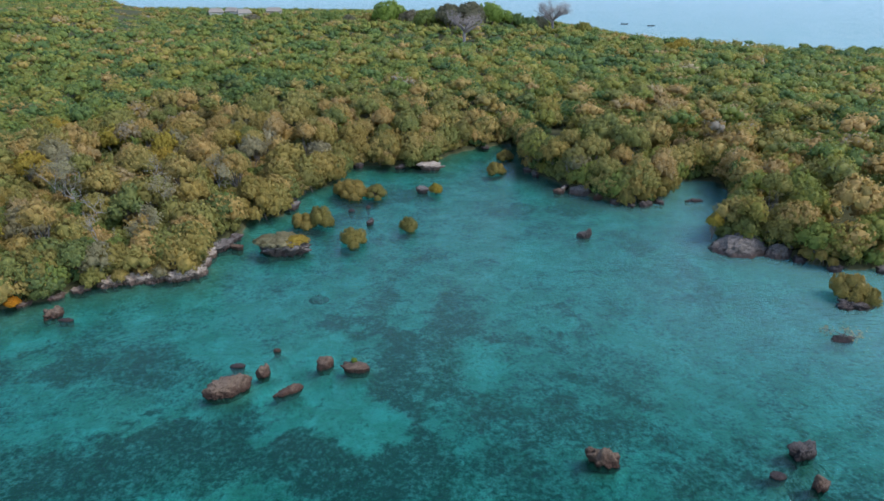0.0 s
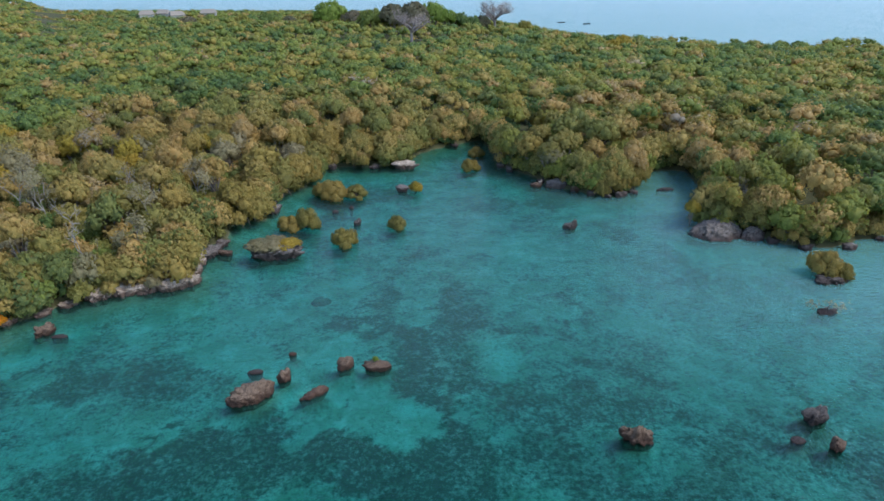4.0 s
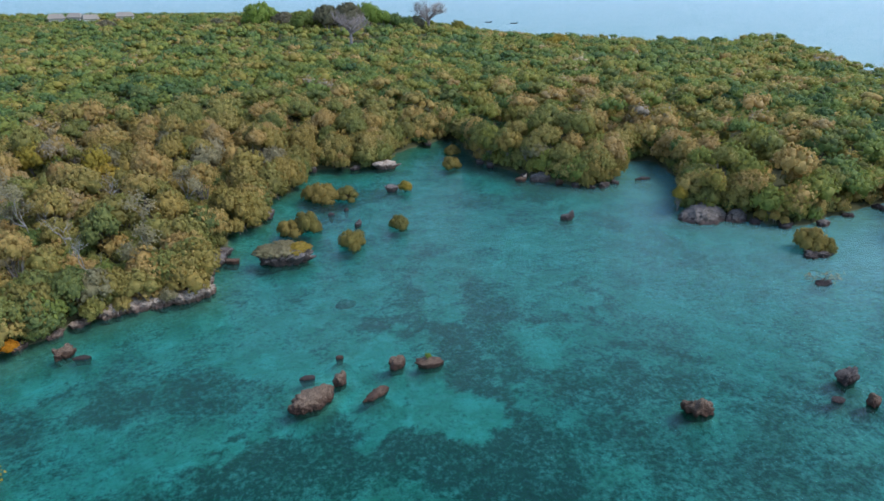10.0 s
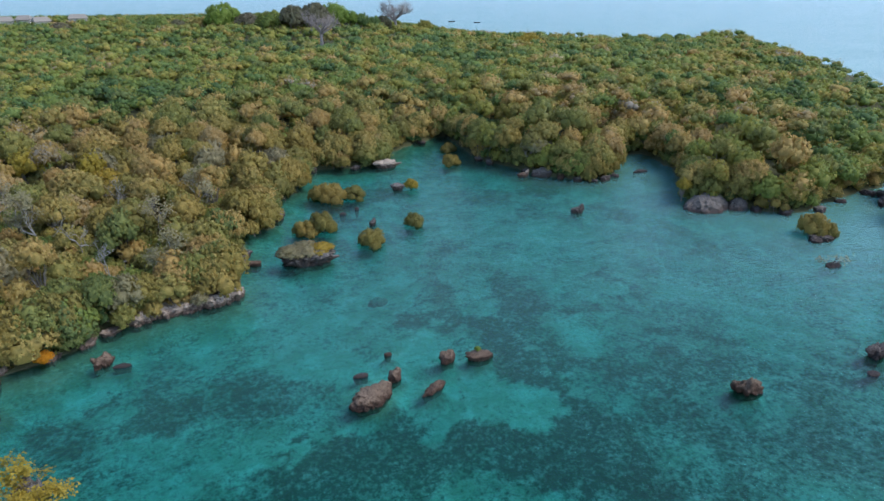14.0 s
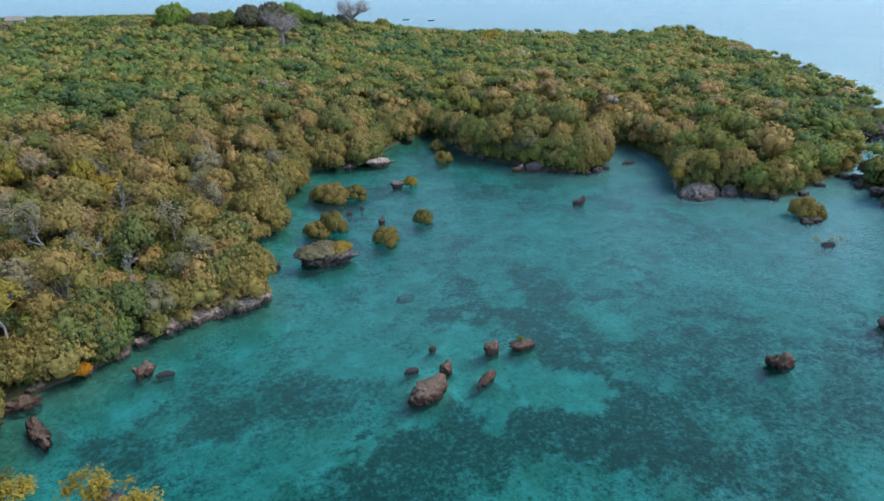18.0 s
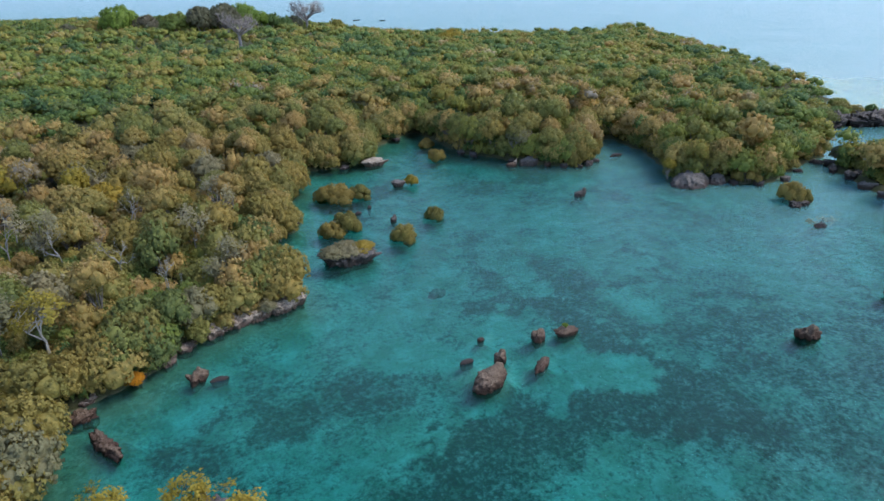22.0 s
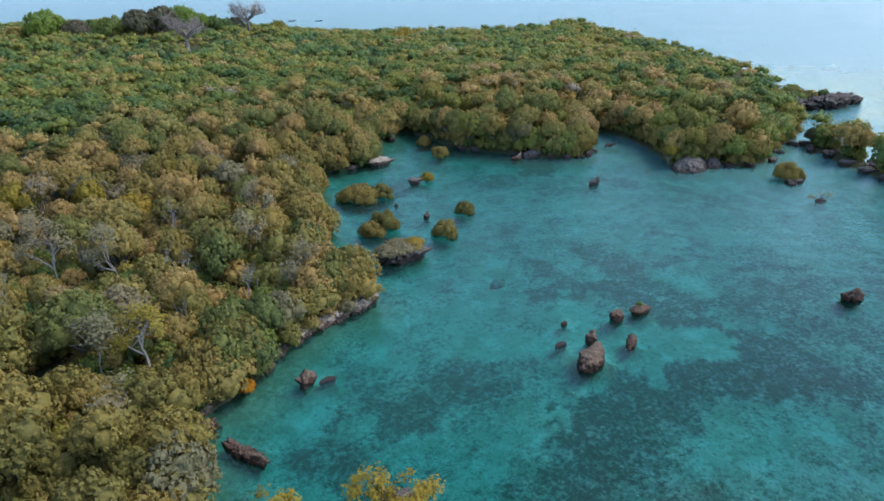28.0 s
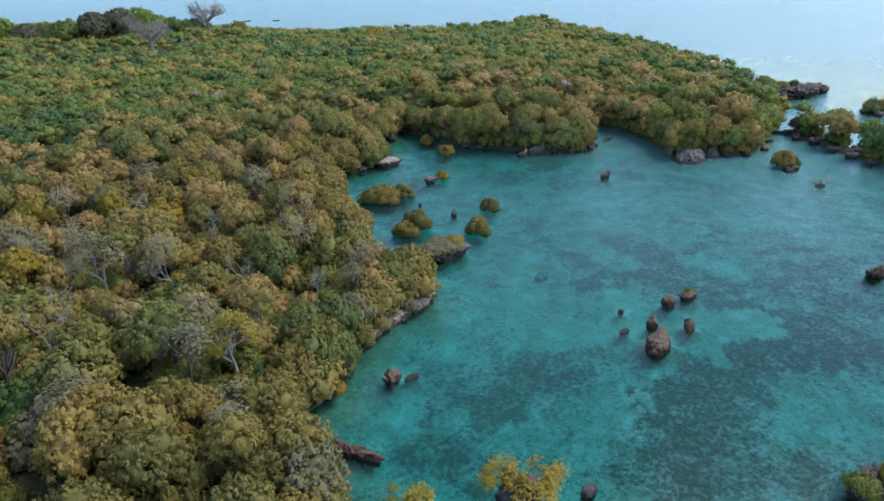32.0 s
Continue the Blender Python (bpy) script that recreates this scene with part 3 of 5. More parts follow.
# seagrass beds and bare sand: lines over the bed, half width in metres, density
WEED = [
    ([(-5.6, 53.3), (-1.6, 52.8), (2.0, 51.2), (3.1, 49.2)], 1.5, 1.0),
    ([(19.1, 57.7), (20.1, 53.1), (16.5, 50.2), (10.9, 50.5)], 1.0, 0.7),
    ([(3.5, 70.6), (-0.7, 61.7), (-1.9, 54.1)], 1.3, 0.4),
    ([(1.7, 46.5), (2.3, 40.9), (3.3, 36.0), (4.2, 31.9), (3.9, 28.0)], 2.1, 0.85),
    ([(7.9, 59.3), (6.0, 50.7), (6.0, 43.4), (9.3, 39.0), (10.6, 34.0)], 2.1, 0.6),
    ([(-19.6, 35.5), (-14.2, 36.3), (-8.4, 35.9), (-3.8, 34.0), (1.1, 30.9)], 2.8, 0.85),
    ([(-23.6, 47.2), (-19.5, 46.1), (-15.4, 44.2)], 2.2, 0.5),
    ([(-28.7, 45.2), (-25.5, 44.7)], 2.1, 0.8),
    ([(-36.4, 44.9), (-33.2, 43.1)], 2.2, 0.8),
    ([(-22.8, 34.8), (-18.5, 34.1), (-12.9, 33.1)], 2.0, 0.7),
    ([(17.6, 89.0), (25.5, 86.8)], 2.2, 0.7),
    ([(29.6, 72.6), (33.1, 74.0)], 1.5, 0.6),
    ([(34.7, 67.9), (36.7, 63.2), (34.1, 58.5)], 1.4, 0.55),
    ([(17.9, 44.1), (21.5, 42.1), (23.2, 38.7)], 0.9, 0.45),
    ([(-21.7, 63.3), (-18.7, 60.6), (-17.0, 57.1)], 0.4, 0.8),
    ([(21.3, 27.8), (23.7, 26.2)], 3.0, 0.5),
    ([(50.9, 60.3), (52.2, 57.0)], 0.9, 0.6),
    # back water: blue sky reflection put in as a darker strip of bed
    ([(-10.5, 82.7), (-3.0, 90.5), (3.7, 97.5)], 1.9, 0.5),
    ([(-23.6, 32.1), (-17.3, 33.7), (-11.6, 34.3)], 4.1, 0.8),
    ([(-34.1, 40.4), (-30.3, 38.7)], 1.6, 0.5),
    ([(-20.3, 27.5), (-16.4, 25.6)], 3.2, 0.6),
    ([(-33.4, 48.6), (-34.5, 44.6)], 0.8, 0.5),
    ([(7.0, 29.0), (16.0, 30.0), (27.0, 27.0)], 8.0, 0.36),
    ([(12.0, 40.0), (20.0, 36.0)], 4.0, 0.42),
]
SAND = [
    ([(-20.8, 37.5), (-17.3, 38.4), (-13.5, 39.6), (-11.2, 40.4)], 0.6, -1),
    ([(-7.7, 39.8), (-3.0, 41.5), (-0.3, 37.7)], 3.0, -0.9),
    ([(-18.6, 50.2), (-11.2, 48.2), (-5.9, 48.6)], 2.5, -0.6),
    ([(13.9, 71.6), (20.4, 67.8), (24.2, 63.0)], 3.8, -0.5),
    ([(30.0, 84.0), (36.9, 82.1), (42.7, 83.4)], 2.2, -0.6),
    ([(23.1, 52.3), (28.7, 45.6), (30.9, 40.5)], 3.2, -0.25),
    ([(-17.1, 53.8), (-10.0, 58.8), (-6.8, 60.5)], 2.7, -0.5),
    ([(-31.3, 52.8), (-26.0, 52.3)], 2.1, -0.5),
    ([(-32.8, 40.2), (-29.3, 41.1), (-26.2, 40.8)], 1.5, -0.4),
    ([(-26.2, 39.4), (-22.4, 37.1)], 2.8, -0.5),
]
xs, ys = axis(-62, 76, 0.7, -4000, 4000), axis(14, 126, 0.7, -4000, 4000)
gx, gy, gf = sheet(xs, ys)
gz = height(gx, gy)
me = mesh_from("ground", np.stack([gx, gy, gz], 1), gf, GROUND, smooth=True)
weed = np.zeros(len(gx))
bx = gx + 1.3 * wave2(gx, gy, 0.55, 4.0) + 0.7 * wave2(gx, gy, 1.5, 9.0)
by = gy + 1.3 * wave2(gx, gy, 0.6, 7.0) + 0.7 * wave2(gx, gy, 1.7, 3.0)
for line, wide, dense in WEED + SAND:
    best = np.full(len(gx), 1e9)
    for (ax, ay), (cx, cy) in zip(line, line[1:]):
        dx, dy = cx - ax, cy - ay
        u = np.clip(((bx - ax) * dx + (by - ay) * dy) / (dx * dx + dy * dy), 0, 1)
        best = np.minimum(best, np.hypot(bx - ax - u * dx, by - ay - u * dy))
    m = 1 - (smooth((best / wide - 0.8) / 0.35) if abs(dense) > 0.84 else smooth((best / wide - 0.5) / 0.8))
    weed = np.maximum(weed, dense * m) if dense > 0 else weed * (1 + dense * m) + dense * m * 0.6
a = me.attributes.new("seagrass", "FLOAT", "POINT")
a.data.foreach_set("value", weed.astype(np.float32))
tagged(new("ground", me), "sandy lagoon bed with seagrass rising to wooded coral land", "ground", kind="structure")

wx, wy, wf = sheet(axis(-62, 90, 1.4, -4500, 4500), axis(14, 126, 1.4, -4500, 4500))
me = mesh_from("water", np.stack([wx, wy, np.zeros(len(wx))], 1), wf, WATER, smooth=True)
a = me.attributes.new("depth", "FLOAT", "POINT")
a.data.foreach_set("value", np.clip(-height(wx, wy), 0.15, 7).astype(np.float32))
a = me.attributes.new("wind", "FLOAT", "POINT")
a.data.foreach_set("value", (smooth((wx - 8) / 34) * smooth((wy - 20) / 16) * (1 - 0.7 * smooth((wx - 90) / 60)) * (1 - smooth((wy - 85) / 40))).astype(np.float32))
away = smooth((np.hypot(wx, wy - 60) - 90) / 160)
# where the sky's sheen is painted into the water, strongest towards the mouth
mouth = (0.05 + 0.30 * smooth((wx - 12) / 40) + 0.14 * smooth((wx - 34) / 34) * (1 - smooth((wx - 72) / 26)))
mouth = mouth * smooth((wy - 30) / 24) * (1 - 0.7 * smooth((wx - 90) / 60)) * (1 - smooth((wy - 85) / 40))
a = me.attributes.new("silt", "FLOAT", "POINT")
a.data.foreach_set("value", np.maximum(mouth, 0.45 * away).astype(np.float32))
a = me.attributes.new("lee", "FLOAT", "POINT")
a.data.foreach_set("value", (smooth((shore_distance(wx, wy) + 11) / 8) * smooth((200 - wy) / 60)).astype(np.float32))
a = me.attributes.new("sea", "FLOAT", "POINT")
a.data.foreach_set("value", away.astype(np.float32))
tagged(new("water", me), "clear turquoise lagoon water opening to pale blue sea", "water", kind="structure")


def ground_at(x, y):
    return float(height(np.array([float(x)]), np.array([float(y)]))[0])


# ---- trees ----
CROWN_NEAR = [crown(10 + i, (9, 11, 8, 12, 10, 13, 9, 11)[i], 32, 12, 0.048, 0, ragged=0.12, lobe=(0.24, 0.46)) for i in range(8)]
CROWN_MID = [crown(30 + i, 8, 16, 8, 0.070, 0, ragged=0.12, lobe=(0.26, 0.46)) for i in range(6)]
CROWN_FAR = [crown(50 + i, 6, 10, 4, 0.092, 0, ragged=0.12, lobe=(0.26, 0.46), flat=0.6) for i in range(6)]
CROWN_TINY = [crown(60 + i, 4, 6, 3, 0.115, 0, ragged=0.1, lobe=(0.32, 0.48), flat=0.6, core=0.86) for i in range(6)]
CROWN_DENSE = [crown(40 + i, 10 + i, 58, 17, 0.034, 1, ragged=0.16, lobe=(0.20, 0.42), flat=0.70, low=-0.12) for i in range(3)]
TRUNKS = [trunk(70 + i) for i in range(5)]
NEAR_MESH = {}
for key, mat in (("mangrove", LEAF_MANGROVE), ("green", LEAF_GREEN), ("yellow", LEAF_YELLOW), ("grey", LEAF_GREY), ("gold", LEAF_GOLD)):
    NEAR_MESH[key] = [mesh_from("crown", v, f, mat, np.zeros(len(v)), True, n) for v, f, n in CROWN_NEAR]
TRUNK_MESH = [mesh_from("trunk", v, f, BARK) for v, f in TRUNKS]


def put_tree(name, crown_mesh, trunk_mesh, x, y, z, r, h, rot, label, category, group="", deep=1.2):
    """A tree: an empty at its foot with a trunk and a crown of radius r; the top is h above the foot."""
    e = new(name)
    e.matrix_world = Matrix.LocRotScale((x, y, z), Euler((0, 0, rot)), None)
    hz = min(h, r * deep)
    t = part("trunk", trunk_mesh, e)
    t.scale = (r, r, h / 0.95)
    q = 0.86 + 0.28 * ((x * 7.3 + y * 3.1) % 1.0)
    c = part("crown", crown_mesh, e)
    c.location, c.scale = (0, 0, h - hz), (r * q, r / q, hz)
    return tagged(e, label, category, group)


rng = np.random.default_rng(5)
cand = []
BARE = [(-37.6, 71.0, 2.4, 7.9), (-43.0, 76.0, 2.4, 8.1), (-48.3, 80.2, 2.8, 7.5), (-52.2, 72.9, 2.2, 7.7), (-43.4, 58.7, 3.0, 6.9), (-47.0, 59.5, 2.0, 6.9), (-54.4, 69.8, 2.2, 7.5), (-55, 58.5, 2.2, 6.9), (-45.8, 51.0, 1.8, 6.1), (-33.5, 63.5, 2.0, 6.7), (-28, 64.5, 2.0, 6.5), (-30, 74, 2.2, 6.9), (-36, 84, 2.3, 7.5), (-26, 82, 2.0, 7.3), (-48, 86, 2.3, 7.7)]
CLEAR = [(x, y, 1.9) for x, y, r, h in BARE] + [(14.3, 282, 7), (14.3, 275, 6), (12.5, 267, 5), (65.6, 362, 6), (65, 352, 5)]
for step, y0, y1 in ((4.6, 16, 130), (5.0, 130, 260), (6.8, 260, 540)):
    for yy in np.arange(y0, y1, step):
        for xx in np.arange(-360, 240, step):
            x, y = xx + rng.uniform(-2.0, 2.0), yy + rng.uniform(-2.0, 2.0)
            if (y < 92 and x < -74) or (y >= 92 and x < -74 - 0.80 * (y - 92)) or (x < -42 and y < 42):
                continue
            if any((x - cx) ** 2 + (y - cy) ** 2 < cr * cr for cx, cy, cr in CLEAR):
                continue
            cand.append((x, y))
# a closed row of trees along the lagoon's edge
row = []
shore = [p for p in COAST if -47 < p[0] < 80 and 38 < p[1] < 125]
for (ax, ay), (bx, by) in zip(shore, shore[1:]):
    ln = math.hypot(bx - ax, by - ay)
    back = 1.0 if ax > -18 or ax < -32 else 2.2
    for i in range(int(ln / 2.6) + 1):
        u = (i + rng.uniform(0, 0.6)) * 2.6 / ln
        nx, ny = -(by - ay) / ln, (bx - ax) / ln
        row.append((ax + (bx - ax) * u + nx * (back + rng.uniform(0, 0.8)), ay + (by - ay) * u + ny * (back + rng.uniform(0, 0.8))))
for cx, cy, rx, ry, rot in ISLES:
    for j in range(7):
        row.append((cx + rng.normal(0, rx * 0.35), cy + rng.normal(0, ry * 0.5)))
cand = np.array(cand + row)
sd = shore_distance(cand[:, 0], cand[:, 1])
keep = (sd > 0.9) & ~((cand[:, 0] > 100) & (cand[:, 1] < 90))
cand, sd = cand[keep], sd[keep]
cz = height(cand[:, 0], cand[:, 1])
LAGOON = np.array([(-30, 52), (-15, 80), (5, 100), (20, 105), (35, 80), (48, 60), (66, 50), (-40, 44)], float)
near_lagoon = np.min(np.hypot(cand[:, None, 0] - LAGOON[:, 0], cand[:, None, 1] - LAGOON[:, 1]), 1)
dist = np.hypot(cand[:, 0] + 25, cand[:, 1] - 48)
order = np.argsort(dist)
rank = np.empty(len(order), int)
rank[order] = np.arange(len(order))
soups = {}
for i in range(len(cand)):
    x, y = cand[i]
    fringe = near_lagoon[i] + 9 * math.sin(x * 0.05) + 6 * math.sin(y * 0.07 + 1) + rng.uniform(-9, 9) < 54
    outer = sd[i] < 14 and (y > 130 or x > 85)
    r = rng.uniform(1.8, 3.3) if fringe else rng.uniform(2.2, 4.4)
    h = rng.uniform(3.4, 7.2) if fringe else rng.uniform(3.0, 5.3)
    if sd[i] < 4 and not outer:
        h, r = rng.uniform(3.0, 5.2), rng.uniform(2.0, 3.0)
    if fringe and x > 18 and not outer:
        h *= 1.25
    if outer:
        h, r = rng.uniform(1.3, 2.9), rng.uniform(1.5, 2.8)
    if y > 310:
        h *= 1.35 if -125 < x < 72 and y < 400 else 0.75
    rot, tint, pick = rng.uniform(0, 6.28), rng.uniform(), rng.integers(0, 1000)
    kind = "mangrove" if fringe == (rng.uniform() < (0.95 if fringe else 0.86)) else "green"
    if fringe and x > 16 and pick % 20 < 9:
        kind = "green"
    if rank[i] < 298:
        luck = rng.uniform()
        kind = "mangrove" if kind == "green" and luck > 0.35 else kind
        kind = "gold" if kind == "mangrove" and (luck > 0.78 or (x < -41 and y < 57 and luck > 0.12)) else kind
        kind = "yellow" if luck < 0.03 and sd[i] > 12 else "grey" if luck < (0.12 if x < -18 and sd[i] > 6 else 0.03) else kind
        lab = {"mangrove": "rounded mangrove tree with dense olive to rusty foliage on the shore",
               "gold": "rounded golden-olive mangrove tree near the shore",
               "green": "bushy green coastal tree with a rounded leafy crown",
               "grey": "greyish half-bare mangrove with thin dry foliage",
               "yellow": "yellow-leaved coastal tree with a rounded crown"}[kind]
        put_tree("mangrove_tree" if kind in ("mangrove", "grey", "gold") else "coastal_tree", NEAR_MESH[kind][pick % 8], TRUNK_MESH[pick % 5],
                 x, y, cz[i] - 0.1, r, h, rot, lab, "tree", "trees on the lagoon shore", 1.25)
        continue
    mid = dist[i] < 92
    v, f, o = (CROWN_MID if mid else CROWN_FAR if dist[i] < 160 else CROWN_TINY)[pick % 6]
    hz = min(h, r * (1.25 if mid else 0.95))
    c, s = math.cos(rot), math.sin(rot)
    w = np.stack([(v[:, 0] * c - v[:, 1] * s) * r + x, (v[:, 0] * s + v[:, 1] * c) * r + y, v[:, 2] * hz + cz[i] + h - hz], 1)
    o = np.stack([o[:, 0] * c - o[:, 1] * s, o[:, 0] * s + o[:, 1] * c, o[:, 2]], 1)
    g = soups.setdefault((kind, mid), [Soup(), [], []])
    g[0].add(w, f)
    g[2].append(o)
    g[1].append(np.full(len(v), tint))
# undergrowth filling the gaps under the nearer trees
for _ in range(760):
    x, y = rng.uniform(-72, -8), rng.uniform(40, 112)
    d = float(shore_distance(np.array([x]), np.array([y]))[0])
    if d < 1.6:
        continue
    v, f, o = CROWN_MID[rng.integers(0, 6)]
    r, h, z = rng.uniform(1.1, 2.1), rng.uniform(1.2, 2.9), ground_at(x, y)
    g = soups.setdefault(("mangrove" if rng.uniform() < 0.88 else "green", True), [Soup(), [], []])
    g[0].add(v * (r, r, min(h, r * 1.3)) + (x, y, z + h - min(h, r * 1.3)), f)
    g[1].append(np.full(len(v), rng.uniform()))
    g[2].append(o)
for _ in range(1250):
    x, y = rng.uniform(-25, 105), rng.uniform(68, 190)
    d = float(shore_distance(np.array([x]), np.array([y]))[0])
    if d < 2.0:
        continue
    v, f, o = CROWN_TINY[rng.integers(0, 6)]
    r, h, z = rng.uniform(1.6, 3.0), rng.uniform(1.6, 3.4), ground_at(x, y)
    g = soups.setdefault(("mangrove" if rng.uniform() < 0.5 else "green", False), [Soup(), [], []])
    g[0].add(v * (r, r, min(h, r * 1.2)) + (x, y, z + h - min(h, r * 1.2)), f)
    g[1].append(np.full(len(v), rng.uniform()))
    g[2].append(o)
for bx0, by0, _, _ in BARE:
    for j in range(5):
        x, y = bx0 + 1.7 * math.cos(j * 1.257 + bx0), by0 + 1.7 * math.sin(j * 1.257 + bx0)
        v, f, o = CROWN_MID[j]
        r, h, z = rng.uniform(1.2, 1.7), rng.uniform(1.8, 3.0), ground_at(x, y)
        g = soups.setdefault(("mangrove" if j % 2 else "green", True), [Soup(), [], []])
        g[0].add(v * (r, r, min(h, r * 1.3)) + (x, y, z + h - min(h, r * 1.3)), f)
        g[1].append(np.full(len(v), rng.uniform()))
        g[2].append(o)
# low skirts of foliage along the water's edge
for x, y in row:
    d = float(shore_distance(np.array([x]), np.array([y]))[0])
    if d < (1.5 if -31 < x < -17 else 0.4) or d > 4.5:
        continue
    v, f, o = CROWN_MID[rng.integers(0, 6)]
    r, h = rng.uniform(1.2, 1.9), rng.uniform(1.9, 3.0)
    x, y, z = x + rng.uniform(-0.5, 0.5), y + rng.uniform(-0.5, 0.5), ground_at(x, y)
    g = soups.setdefault(("mangrove" if rng.uniform() < 0.65 else "green", True), [Soup(), [], []])
    g[0].add(v * (r, r, h) + (x, y, z - 0.2), f)
    g[1].append(np.full(len(v), rng.uniform()))
    g[2].append(o)
# the wood behind the western shore, out of sight of the lagoon
for _ in range(260):
    x, y = rng.uniform(-110, -50), rng.uniform(-30, 34)
    if float(shore_distance(np.array([x]), np.array([y]))[0]) < 3 or y > -30 + (-50 - x) * 1.6 + 50:
        continue
    v, f, o = CROWN_FAR[rng.integers(0, 6)]
    r, h, z = rng.uniform(2.4, 3.8), rng.uniform(3, 5), ground_at(x, y)
    g = soups.setdefault(("mangrove", False), [Soup(), [], []])
    g[0].add(v * (r, r, min(h, r * 1.3)) + (x, y, z + h - min(h, r * 1.3)), f)
    g[1].append(np.full(len(v), rng.uniform()))
    g[2].append(o)
for (kind, mid), (s, tints, softs) in soups.items():
    v, f = s.arrays()
    me = mesh_from("woods", v, f, LEAF_MANGROVE if kind == "mangrove" else LEAF_GREEN, np.concatenate(tints), True, np.concatenate(softs))
    tagged(new("mangrove_wood" if kind == "mangrove" else "coastal_wood", me),
           "dense olive and rusty mangrove wood behind the lagoon" if kind == "mangrove" else "low dense green coastal wood covering the island",
           "woods", kind="stuff")


# ---- rocks ----
def rock_mesh(seed, sx, sy, sz, mat, undercut=0.0, spike=0.0, ridge=0.0, sub=4, rough=0.22, taper=0.0, lump=1.0, cone=0.0):
    """A pitted coral rock of that length, width and height above the water, foot sunk 1.3 m; undercut: how far the waves have eaten the foot."""
    rng = np.random.default_rng(seed)
    bm = bmesh.new()
    bmesh.ops.create_icosphere(bm, subdivisions=sub, radius=1.0)
    off = Vector(rng.uniform(-50, 50, 3))
    for v in bm.verts:
        p = v.co.copy()
        q = Vector((p.x * sx, p.y * sy, p.z * sz)) * 0.5
        a = noise.noise(q * 0.55 + off)
        b = noise.noise(q * 1.4 + off * 2)
        c = noise.noise(q * 3.2 + off * 3)
        r = 1 + lump * (0.24 * a + 0.26 * b) + rough * c - (0.06 + rough * 0.5) * abs(noise.noise(q * 5.0 + off)) - 0.14 * abs(noise.noise(q * 9.0 + off))
        up = max(p.z, 0)
        flat = 1 - 0.22 * up * up
        x, y, z = p.x * r * (1 - cone * up), p.y * r * (1 - cone * up), p.z * r * flat
        if spike:
            k = max(0, 1 - ((p.x - 0.62) ** 2 + p.y ** 2) * 3.0)
            z += spike * k * max(p.z + 0.3, 0)
        if ridge:
            z += ridge * abs(noise.noise(q * 1.1 + off * 4)) * up
        h = z * sz if z > 0 else z * 1.3
        y *= 1 - taper * p.x
        if undercut:
            k = 1 - undercut * (1 - min(1, max(0, (h / sz - 0.16) / 0.42))) ** 1.3
            x, y = x * k, y * k
        if h < 0:
            x, y = x * (1 + 0.12 * h), y * (1 + 0.12 * h)
        v.co = Vector((x * sx * 0.5, y * sy * 0.5, h))
    me = bpy.data.meshes.new("rock")
    bm.to_mesh(me)
    bm.free()
    me.materials.append(mat)
    for p in me.polygons:
        p.use_smooth = sub > 3
    return me


def put_rock(name, seed, x, y, sx, sy, sz, rot, mat, label, undercut=0.0, spike=0.0, ridge=0.3, z=0.0, group="", rough=0.22, taper=0.0, lump=1.0, cone=0.0):
    ob = new(name, rock_mesh(seed, sx, sy, sz, mat, undercut, spike, ridge, 5 if sx > 3.9 else 4 if sx > 1.0 else 3, rough, taper, lump, cone))
    ob.matrix_world = pose(x, y, z, 0, 0, rot)
    return tagged(ob, label, "rock", group)


LAG = "rocks in the lagoon"
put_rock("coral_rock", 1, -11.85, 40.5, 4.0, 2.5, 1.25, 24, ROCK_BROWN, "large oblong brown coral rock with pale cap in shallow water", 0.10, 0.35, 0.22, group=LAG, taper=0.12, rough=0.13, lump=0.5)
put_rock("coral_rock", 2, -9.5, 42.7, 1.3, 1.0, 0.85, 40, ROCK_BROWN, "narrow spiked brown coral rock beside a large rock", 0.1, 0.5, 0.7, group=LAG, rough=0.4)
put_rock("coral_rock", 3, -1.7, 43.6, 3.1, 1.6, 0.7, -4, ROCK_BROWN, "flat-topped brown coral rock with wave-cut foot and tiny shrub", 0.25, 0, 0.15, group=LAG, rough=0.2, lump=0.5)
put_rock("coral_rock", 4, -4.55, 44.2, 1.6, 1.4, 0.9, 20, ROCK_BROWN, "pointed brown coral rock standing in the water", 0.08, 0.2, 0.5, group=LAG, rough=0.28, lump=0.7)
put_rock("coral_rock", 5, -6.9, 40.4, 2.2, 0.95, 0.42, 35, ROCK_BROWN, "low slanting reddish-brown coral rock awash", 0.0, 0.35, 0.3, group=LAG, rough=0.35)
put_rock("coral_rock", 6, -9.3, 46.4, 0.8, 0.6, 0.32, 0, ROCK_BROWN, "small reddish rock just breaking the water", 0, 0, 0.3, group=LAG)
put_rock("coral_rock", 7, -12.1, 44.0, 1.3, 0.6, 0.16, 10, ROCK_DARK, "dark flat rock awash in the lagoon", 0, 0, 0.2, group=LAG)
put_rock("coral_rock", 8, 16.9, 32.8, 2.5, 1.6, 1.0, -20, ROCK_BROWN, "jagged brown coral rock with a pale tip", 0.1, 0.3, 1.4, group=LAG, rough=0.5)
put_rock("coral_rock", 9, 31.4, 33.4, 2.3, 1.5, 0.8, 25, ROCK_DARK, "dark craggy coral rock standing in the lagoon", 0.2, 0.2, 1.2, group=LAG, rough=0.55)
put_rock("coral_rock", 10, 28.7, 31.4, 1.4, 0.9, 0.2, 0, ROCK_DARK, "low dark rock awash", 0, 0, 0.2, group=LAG)
